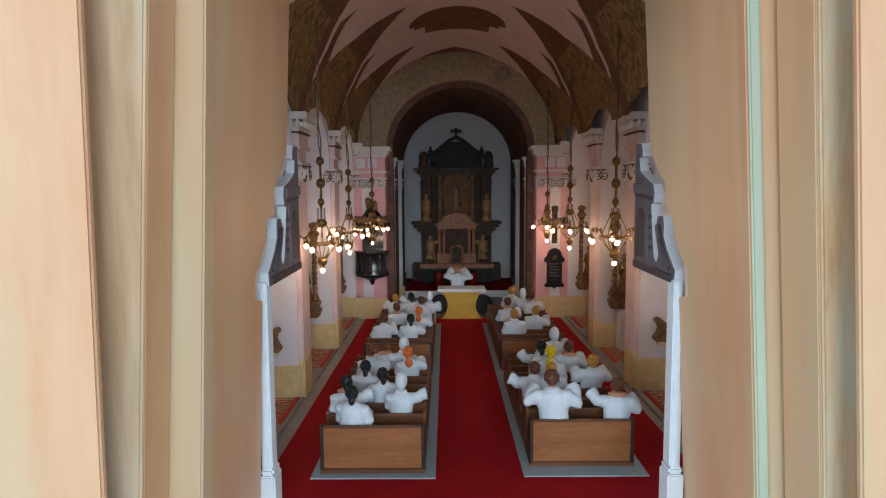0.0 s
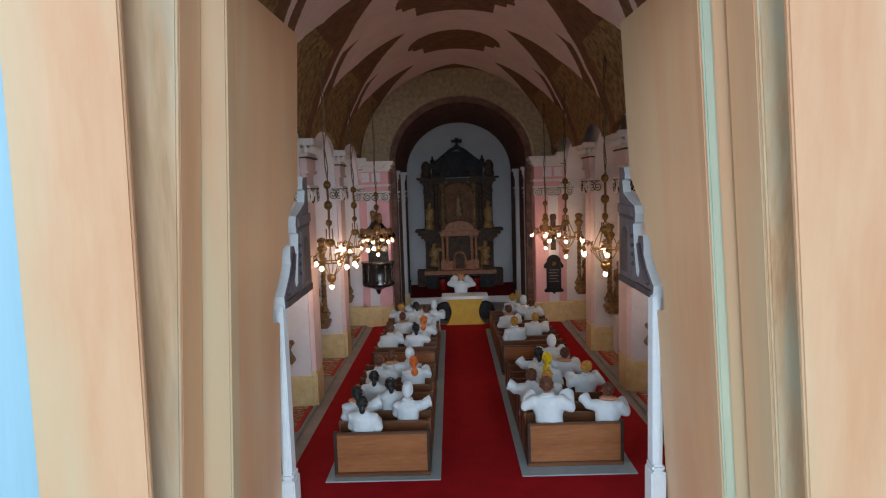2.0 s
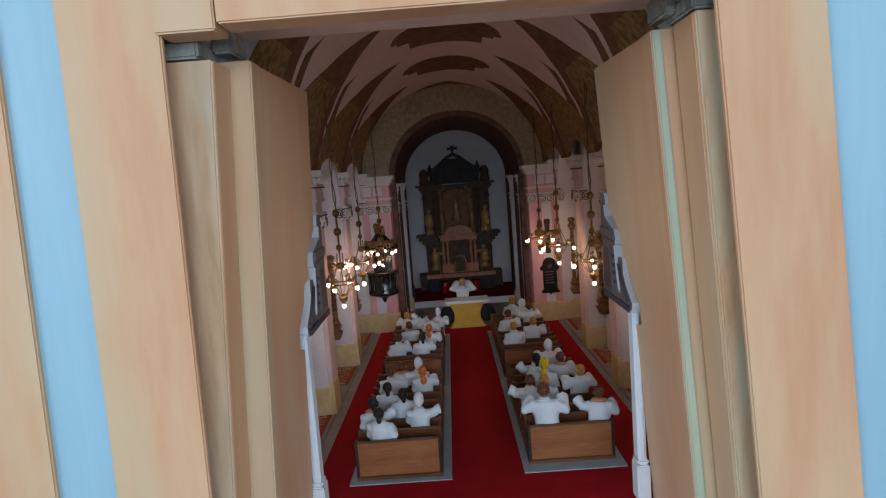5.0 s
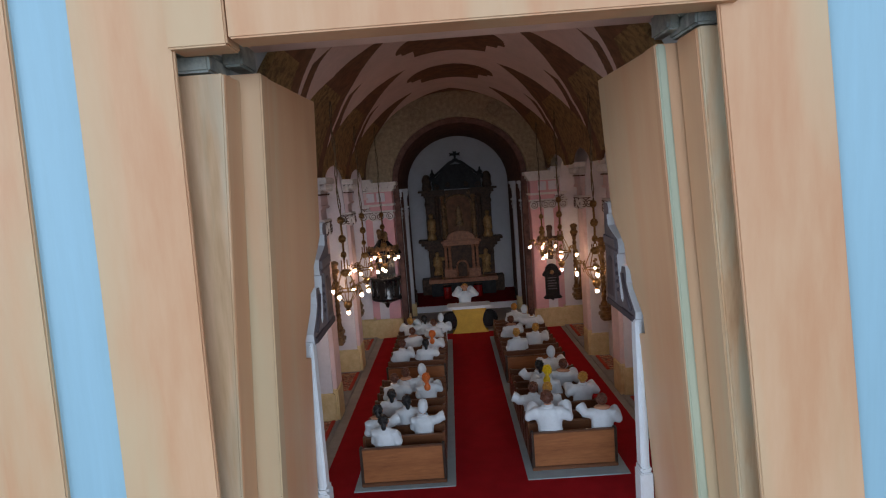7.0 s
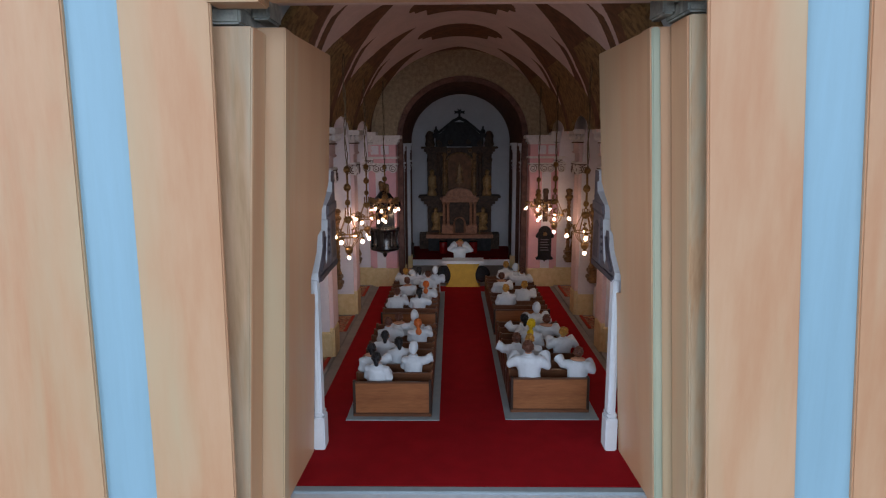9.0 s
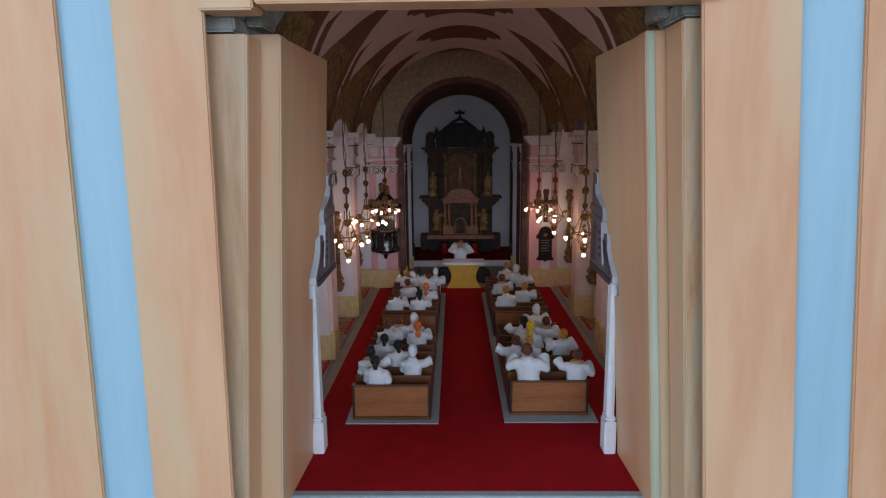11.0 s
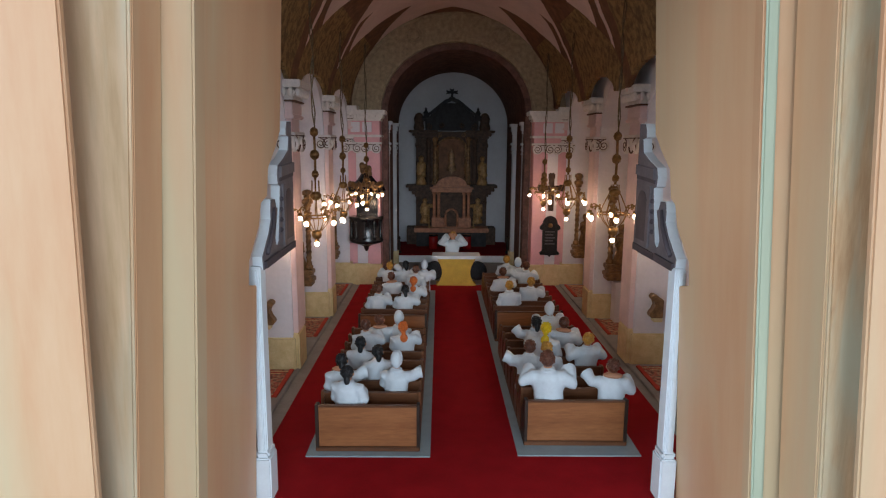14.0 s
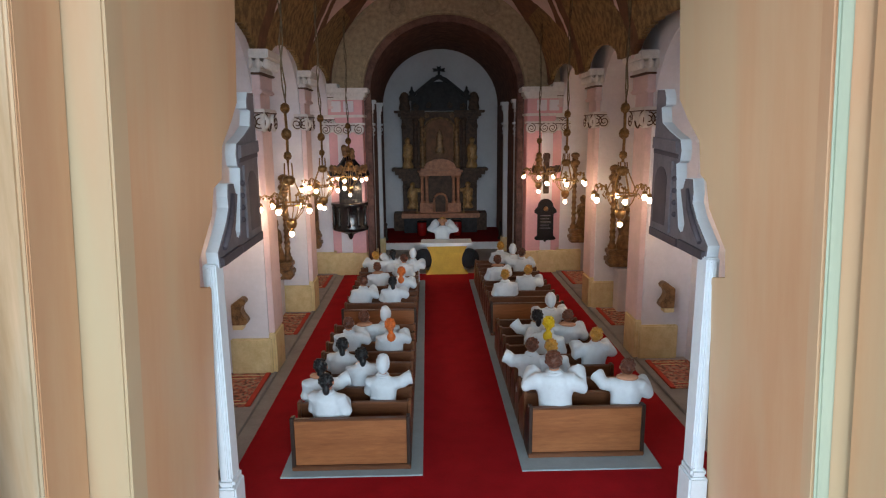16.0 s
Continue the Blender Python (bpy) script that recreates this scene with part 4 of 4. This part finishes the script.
for s in (-1, 1):
    for k, (xo, z, r) in enumerate(((1.45, 4.3, 0.13), (1.45, 1.85, 0.14), (0.95, 5.1, 0.14), (0.45, 5.15, 0.12), (0.5, 4.75, 0.1))):
        bm = bmesh.new()
        volute(bm, (0, 0, 0), r, s if k % 2 else -s, "y")
        part("carved_scroll", bm, M_STATUE if k > 3 else M_ALTAR, t, at=(s * xo, 0.42, z))
    for k in range(5):
        bm = bmesh.new()
        ball(bm, (0, 0, 0), 0.075, 8, (1, 0.6, 1.5))
        for v in bm.verts:
            v.co += noise.noise_vector(v.co * 12 + Vector((k, s, 0))) * 0.03
        part("carved_leaf", bm, M_STATUE, t, at=(s * 0.66, 0.36, 2.8 + 0.33 * k))
    bm = bmesh.new()
    for z0, z1, g in ((5.36, 5.44, 0.0), (5.44, 5.52, 0.06)):
        box(bm, *sorted((s * 0.95, s * (1.22 + g))), 0.36 - g, 0.86, z0, z1, bev=0.015)
    part("gable_shoulder", bm, M_ALTARTOP, t)
# tabernacle
part("tabernacle_base", B(-0.85, 0.85, -0.1, 0.45, 0.8, 1.2, bev=0.02), M_ROSE, t)
for xo in (-0.74, -0.55, 0.55, 0.74):
    bm = bmesh.new()
    lathe(bm, [(0.09, 0), (0.09, 0.06), (0.07, 0.1), (0.065, 1.0), (0.09, 1.06), (0.1, 1.12)], 12)
    part("tabernacle_column", bm, M_ROSE, t, at=(xo, 0.0, 1.2))
part("tabernacle_back", B(-0.5, 0.5, 0.2, 0.45, 1.2, 2.32, bev=0.01), M_ALTAR, t)
bm = bmesh.new()
box(bm, -0.86, 0.86, -0.14, 0.45, 2.32, 2.48, bev=0.02)
arc = [(0.66 * math.cos(math.pi * i / 16), 2.6 + 0.4 * math.sin(math.pi * i / 16)) for i in range(17)]
prism(bm, arc, -0.05, 0.45, axis="y")
box(bm, -0.94, 0.94, -0.2, 0.45, 2.46, 2.54, bev=0.02)
box(bm, -0.8, 0.8, -0.1, 0.45, 2.54, 2.62, bev=0.02)
part("tabernacle_dome", bm, M_ROSE, t)
bm = bmesh.new()
box(bm, -0.02, 0.02, 0.1, 0.14, 3.0, 3.4, bev=0.005)
box(bm, -0.12, 0.12, 0.1, 0.14, 3.2, 3.25, bev=0.005)
part("tabernacle_cross", bm, M_GILT, t)
bm = bmesh.new()
arc = [(0.2 * math.cos(math.pi * i / 12), 1.32 + 0.22 * math.sin(math.pi * i / 12)) for i in range(13)]
prism(bm, arc + [(-0.2, 0.85), (0.2, 0.85)], -0.16, -0.1, axis="y")
part("tabernacle_door", bm, M_ALTAR, t)
bm = bmesh.new()
tube(bm, [(0.26, -0.16, 0.85)] + [(0.26 * math.cos(math.pi * i / 12), -0.16, 1.32 + 0.28 * math.sin(math.pi * i / 12)) for i in range(13)] + [(-0.26, -0.16, 0.85)], 0.05, n=6)
part("door_surround", bm, M_ROSE, t)
for s in (-1, 1):
    bm = bmesh.new()
    lathe(bm, [(0.07, 0), (0.03, 0.06), (0.03, 0.4), (0.05, 0.44), (0.022, 0.46), (0.02, 0.95)], 8)
    part("candlestick", bm, M_GOLD, t, at=(s * 0.96, -0.15, 0.8))

for x in (-0.27, 1.14):
    t = thing("red_lantern", (x, 25.5, 0.29), "red glass lantern standing before the high altar", "lantern", "lanterns at the altar")
    bm = bmesh.new()
    lathe(bm, [(0.17, 0.0), (0.19, 0.04), (0.19, 0.5), (0.17, 0.54)], 18)
    part("glass", bm, M_CANDLE, t)
    bm = bmesh.new()
    lathe(bm, [(0.18, 0.54), (0.2, 0.56), (0.2, 0.6), (0.1, 0.62)], 18)
    part("lid", bm, M_BLACK, t)
for x in (-1.64, 2.75):
    t = thing("choir_post", (x, 24.4, 0.29), "dark turned wooden post on the chancel step", "post", "posts on the chancel step")
    bm = bmesh.new()
    lathe(bm, [(0.09, 0), (0.09, 0.08), (0.05, 0.12), (0.065, 0.4), (0.04, 0.55), (0.07, 0.62), (0.02, 0.7)], 10)
    part("shaft", bm, M_EDGE, t)

# ---- chandeliers ----


def chandelier(x, y, top, low):
    """Brass chandelier on a wire; low is the height of the lowest bulb."""
    t = thing("chandelier", (x, y, low), "brass chandelier with lit round bulbs hanging on a thin wire", "chandelier", "chandeliers of the nave")
    roof = VZ + VB * math.sqrt(max(0, 1 - ((x - VX) / VA) ** 2)) - low - 0.02
    kn = top - low
    bm = bmesh.new()
    for q in (0, 1):
        tube(bm, [(0.03 * math.sin(i * 1.7 + q * 2), 0.03 * math.cos(i * 1.3 + q), kn + (roof - kn) * i / 8) for i in range(9)], 0.013, n=5)
    part("wire", bm, M_WIRE, t)
    for z, r in ((kn, 0.072), (kn - 0.42, 0.08), (kn - 0.78, 0.06)):
        bm = bmesh.new()
        lathe(bm, [(0.03, -r * 1.2), (r * 0.5, -r * 0.98), (r * 0.86, -r * 0.62), (r * 1.04, -r * 0.14), (r * 1.1, 0), (r * 1.04, r * 0.14), (r * 0.86, r * 0.62), (r * 0.5, r * 0.98), (0.03, r * 1.2)], 16, (0, 0, z))
        for q in range(12):
            a = q * math.pi / 6
            tube(bm, [(r * 1.0 * math.cos(a) * math.cos(e), r * 1.0 * math.sin(a) * math.cos(e), z + r * 1.05 * math.sin(e)) for e in (-1.1, -0.6, 0, 0.6, 1.1)], 0.011, n=4)
        part("knob", bm, M_BRASS, t)
    bm = bmesh.new()
    tube(bm, [(0, 0, kn - 0.05), (0.01, 0, kn - 0.4), (0, 0, kn - 0.9)], 0.025, n=6)
    part("stem", bm, M_BRASS, t)
    for i in range(6):
        a = math.pi / 4 + i * math.pi / 3
        bm = bmesh.new()
        tube(bm, [(0.07 * math.cos(a), 0.07 * math.sin(a), kn - 0.9), (0.08 * math.cos(a), 0.08 * math.sin(a), 0.95), (0.2 * math.cos(a), 0.2 * math.sin(a), 0.68), (0.26 * math.cos(a), 0.26 * math.sin(a), 0.52)], 0.011, n=6)
        part("hanger_rod", bm, M_BRASS, t)
    bm = bmesh.new()
    tube(bm, [(0.26 * math.cos(2 * math.pi * i / 24), 0.26 * math.sin(2 * math.pi * i / 24), 0.52) for i in range(25)], 0.017, n=6)
    lathe(bm, [(0.06, 0.84), (0.11, 0.9), (0.11, 0.95), (0.06, 1.0)], 12)
    part("ring", bm, M_BRASS, t)
    for i in range(8):
        a = i * math.pi / 4
        bm = bmesh.new()
        tube(bm, [(0.26 * math.cos(a), 0.26 * math.sin(a), 0.52), (0.2 * math.cos(a), 0.2 * math.sin(a), 0.38), (0.09 * math.cos(a), 0.09 * math.sin(a), 0.25)], 0.009, n=5)
        part("basket_rod", bm, M_BRASS, t)
    bm = bmesh.new()
    lathe(bm, [(0.03, 0.08), (0.08, 0.12), (0.1, 0.18), (0.09, 0.25), (0.04, 0.27)], 12)
    part("basket", bm, M_BRASS, t)
    for i in range(6):
        a = i * math.pi / 3 + 0.35
        c, s = math.cos(a), math.sin(a)
        bm = bmesh.new()
        tube(bm, [(0.25 * c, 0.25 * s, 0.53), (0.3 * c, 0.3 * s, 0.64), (0.41 * c, 0.41 * s, 0.69), (0.485 * c, 0.485 * s, 0.64), (0.5 * c, 0.5 * s, 0.54)], 0.011, n=6)
        tube(bm, [(0.3 * c, 0.3 * s, 0.55), (0.34 * c, 0.34 * s, 0.5), (0.31 * c, 0.31 * s, 0.46)], 0.012, n=5)
        lathe(bm, [(0.02, 0.56), (0.045, 0.545), (0.05, 0.5), (0.045, 0.49)], 10, (0.5 * c, 0.5 * s, 0))
        for q in range(5):
            g = 0.3 + 0.045 * q
            ball(bm, (g * c + 0.03 * s * (-1) ** q, g * s - 0.03 * c * (-1) ** q, 0.66 - 0.03 * (q % 2)), 0.022, 6)
        arm = part("arm", bm, M_BRASS, t)
        bm = bmesh.new()
        ball(bm, (0.5 * c, 0.5 * s, 0.445), 0.042, 12, (1, 1, 1.1))
        part("bulb", bm, M_BULB, arm, "lit warm bulb")
    bm = bmesh.new()
    ball(bm, (0, 0, 0.0), 0.042, 12, (1, 1, 1.1))
    part("bulb", bm, M_BULB, t, "lit warm bulb")
    bm = bmesh.new()
    lathe(bm, [(0.045, 0.04), (0.05, 0.06), (0.03, 0.1)], 10)
    part("socket", bm, M_BRASS, t)
    return t


for x, y, top, low in ((-2.36, 11.5, 4.86, 2.75), (3.31, 11.5, 4.82, 2.85), (-2.46, 15.5, 4.76, 2.69), (3.24, 15.5, 4.81, 2.78), (-2.28, 19.0, 4.6, 2.63), (3.23, 19.0, 4.14, 2.67)):
    chandelier(x, y, top, low)

# ---- pulpit ----
t = thing("pulpit", (-2.4, 19.75, 1.2), "glossy black carved pulpit hung on a pink pier", "pulpit")
bm = bmesh.new()
lathe(bm, [(0.03, -0.02), (0.07, 0.05), (0.1, 0.14), (0.3, 0.22), (0.52, 0.28), (0.56, 0.36), (0.48, 0.46), (0.5, 0.8), (0.52, 1.0), (0.57, 1.06), (0.57, 1.12), (0.45, 1.12)], 20, sy=0.75)
part("tub", bm, M_BLACK, t)
for i in range(5):
    a = math.pi + (i + 0.5) * math.pi / 5
    bm = bmesh.new()
    lathe(bm, [(0.05, 0.4), (0.06, 0.5), (0.035, 0.55), (0.04, 0.9), (0.06, 1.0)], 8)
    part("colonnette", bm, M_BLACK, t, at=(0.5 * math.cos(a), 0.375 * math.sin(a), 0))
part("back_board", B(-0.35, 0.35, 0.28, 0.36, 1.1, 2.0, bev=0.02), M_BLACK, t)
bm = bmesh.new()
lathe(bm, [(0.5, 1.92), (0.62, 1.96), (0.62, 2.06), (0.45, 2.14), (0.28, 2.3), (0.16, 2.45), (0.1, 2.6)], 18, sy=0.7)
for v in bm.verts:
    v.co += noise.noise_vector(v.co * 9) * 0.05
part("canopy", bm, M_BLACK, t)
bm = bmesh.new()
for i in range(14):
    a = math.pi + i * math.pi / 13
    ball(bm, (0.5 * math.cos(a), 0.34 * math.sin(a), 2.1 + 0.06 * (i % 2)), 0.085, 8, (1, 1, 1.5))
for q in range(6):
    ball(bm, (0.12 * math.cos(q * 2), 0.1 * math.sin(q * 2), 2.5 + q * 0.05), 0.1, 8, (1, 1, 1.3))
part("carved_crest", fused(bm, 0.03), M_STATUE, t)

# ---- memorial tablet and cross on the other pier ----
t = thing("memorial_tablet", (3.65, 20.0, 0.98), "black memorial tablet with an arched top hung on a pink pier", "tablet")
bm = bmesh.new()
arc = [(0.24 * math.cos(math.pi * i / 14), 1.12 + 0.24 * math.sin(math.pi * i / 14)) for i in range(15)]
prism(bm, arc + [(-0.34, 1.0), (-0.34, 0.92), (-0.25, 0.88), (-0.25, 0.2), (-0.34, 0.12), (-0.3, 0.06), (-0.05, 0.05), (0, -0.02), (0.05, 0.05), (0.3, 0.06), (0.34, 0.12), (0.25, 0.2), (0.25, 0.88), (0.34, 0.92), (0.34, 1.0)], -0.02, 0.06, axis="y")
part("slab", bm, M_BLACK, t)
bm = bmesh.new()
lathe(bm, [(0.07, 0), (0.08, 0.03), (0.03, 0.05)], 14)
bmesh.ops.rotate(bm, verts=bm.verts[:], matrix=Matrix.Rotation(math.pi / 2, 3, "X"))
part("medallion", bm, M_STATUE, t, at=(0, -0.02, 1.05))
for i in range(5):
    part("inscription_bar", B(-0.16, 0.16 - 0.05 * (i % 2), -0.03, -0.02, 0.82 - i * 0.1, 0.85 - i * 0.1), M_SLATE, t)
t = thing("wall_cross", (3.65, 20.0, 2.5), "dark wooden cross with flared arms on a pink pier", "cross")
part("upright", B(-0.09, 0.09, 0.0, 0.06, 0.0, 1.16, bev=0.015), M_ALTAR, t)
part("crossbar", B(-0.34, 0.34, 0.005, 0.065, 0.68, 0.84, bev=0.015), M_ALTAR, t)
for c in ((-0.34, 0.76), (0.34, 0.76), (0, 1.14)):
    part("flared_end", B(c[0] - 0.11, c[0] + 0.11, -0.01, 0.05, c[1] - 0.11, c[1] + 0.11, bev=0.03), M_ALTAR, t)

# ---- carved side altars on the niche walls ----


def side_altar(x, y, z, h, s, group="carved side altars"):
    t = thing("carved_side_altar", (x, y, z), "dark gilded wood carving of a draped figure beside a twisted column", "carving", group)
    bm = bmesh.new()
    for z0, z1, g in ((0.0, 0.1, 0.26), (0.1, 0.22, 0.3), (0.22, 0.3, 0.24), (0.3, 0.42, 0.28)):
        box(bm, -g, g, -0.2, 0.2, z0, z1, bev=0.02)
    part("bracket", bm, M_STATUE, t)
    bm = bmesh.new()
    lathe(bm, [(0.1, 0.42), (0.11, 0.5), (0.07, 0.56), (0.06, 0.6), (0.055, h - 0.42), (0.08, h - 0.38)], 12, at=(-s * 0.16, 0, 0))
    for q in (0, math.pi):
        tube(bm, [(-s * 0.16 + 0.05 * math.cos(i * 0.55 + q), 0.05 * math.sin(i * 0.55 + q), 0.58 + (h - 1.0) * i / 60) for i in range(61)], 0.028, n=6)
    part("twisted_column", bm, M_STATUE, t)
    bm = bmesh.new()
    for k, (z0, g) in enumerate(((h - 0.4, 0.14), (h - 0.3, 0.2), (h - 0.18, 0.13), (h - 0.08, 0.18))):
        ball(bm, (-s * 0.16, 0, z0), g * 0.75, 10, (1, 1, 0.7))
    part("column_capital", bm, M_STATUE, t)
    bm = bmesh.new()
    lathe(bm, [(0.2, 0.42), (0.23, 0.5), (0.15, 0.8), (0.19, 1.0), (0.17, 1.15), (0.07, 1.24), (0.1, 1.32), (0.09, 1.42), (0.02, 1.48)], 14, at=(s * 0.12, -0.06, 0))
    for q in range(8):
        ball(bm, (s * 0.12 + 0.14 * math.sin(q * 2.4), -0.16, 0.5 + q * 0.08), 0.07, 8, (0.8, 0.8, 1.9))
    tube(bm, [(s * 0.02, -0.15, 1.05), (-s * 0.08, -0.25, 0.95), (-s * 0.02, -0.3, 1.15)], 0.05, n=8)
    for v in bm.verts:
        v.co += noise.noise_vector(v.co * 7 + Vector((x, y, 0))) * 0.035
    part("carved_figure", bm, M_STATUE, t)
    bm = bmesh.new()
    prism(bm, [(s * 0.22, 0.2), (s * 0.5, 0.2), (s * 0.5, 1.0), (s * 0.36, 1.3), (s * 0.34, 1.6), (s * 0.32, 1.3), (s * 0.22, 1.0)], 0.02, 0.1, axis="y")
    part("side_panel", bm, M_STATUE, t)


side_altar(4.62, 15.66, 1.17, 2.45, 1)
side_altar(4.65, 19.82, 1.0, 2.75, 1)
side_altar(-3.58, 15.68, 0.97, 2.5, -1)
side_altar(-3.6, 19.82, 0.92, 2.0, -1)


def small_bracket(x, y, z, s):
    """Console seen from its side: rolled top, hollow neck, stepped foot."""
    t = thing("wall_bracket", (x, y, z), "small dark carved wooden console on the white wall", "bracket", "small wall brackets")
    bm = bmesh.new()
    prism(bm, [(s * u, v) for u, v in [(-0.14, 0.0), (0.1, 0.0), (0.14, 0.05), (0.13, 0.11), (0.06, 0.17), (0.02, 0.27), (0.05, 0.36), (0.11, 0.39), (0.13, 0.45), (0.08, 0.5), (0.02, 0.5), (-0.05, 0.44), (-0.14, 0.38)]], -0.1, 0.1, axis="y")
    bmesh.ops.bevel(bm, geom=bm.edges[:], offset=0.012, segments=1, affect="EDGES")
    part("carving", bm, M_STATUE, t)
    part("foot", B(*sorted((-s * 0.14, s * 0.05)), -0.09, 0.09, -0.09, 0.0, bev=0.012), M_CREAM, t, "pale foot block")


small_bracket(4.5, 12.25, 1.12, -1)
small_bracket(-3.44, 11.83, 1.05, 1)
for x, y in ((4.78, 15.6), (-3.78, 15.62)):
    t = thing("pedestal", (x, y, 0.05), "low white pedestal against the niche wall", "pedestal", "pedestals under the carvings")
    part("block", B(-0.2, 0.2, -0.2, 0.2, 0.0, 1.0, bev=0.02), M_WALL, t)
    part("slab", B(-0.24, 0.24, -0.24, 0.24, 1.0, 1.08, bev=0.02), M_WALL, t)

# ---- rugs in the niches ----
for x0, x1, y0, y1 in ((-3.85, -2.98, 10.5, 11.9), (-3.85, -2.95, 14.1, 15.7), (4.15, 4.98, 10.9, 12.2), (4.15, 4.98, 14.4, 15.75), (-3.85, -3.0, 18.2, 19.7), (4.15, 4.98, 18.2, 19.8)):
    t = thing("rug", (x0, y0, 0.05), "small red patterned rug lying in a niche", "rug", "rugs in the niches")
    w, d, aisle = x1 - x0, y1 - y0, x0 < 0
    part("centre", B(0, w, 0, d, 0.0, 0.014), M_RUG, t)
    e = w - 0.09 if aisle else 0.0
    part("border", B(e, e + 0.09, 0.0, d, 0.0, 0.03, bev=0.008), M_RUGEDGE, t, "bright red rolled edge")
    for k in range(3):
        o = 0.1 + 0.06 * k
        for q in (o, d - o - 0.02):
            part("woven_line", B(o, w - o, q, q + 0.02, 0.012, 0.017), M_RUGEDGE if k % 2 else M_CREAM, t)
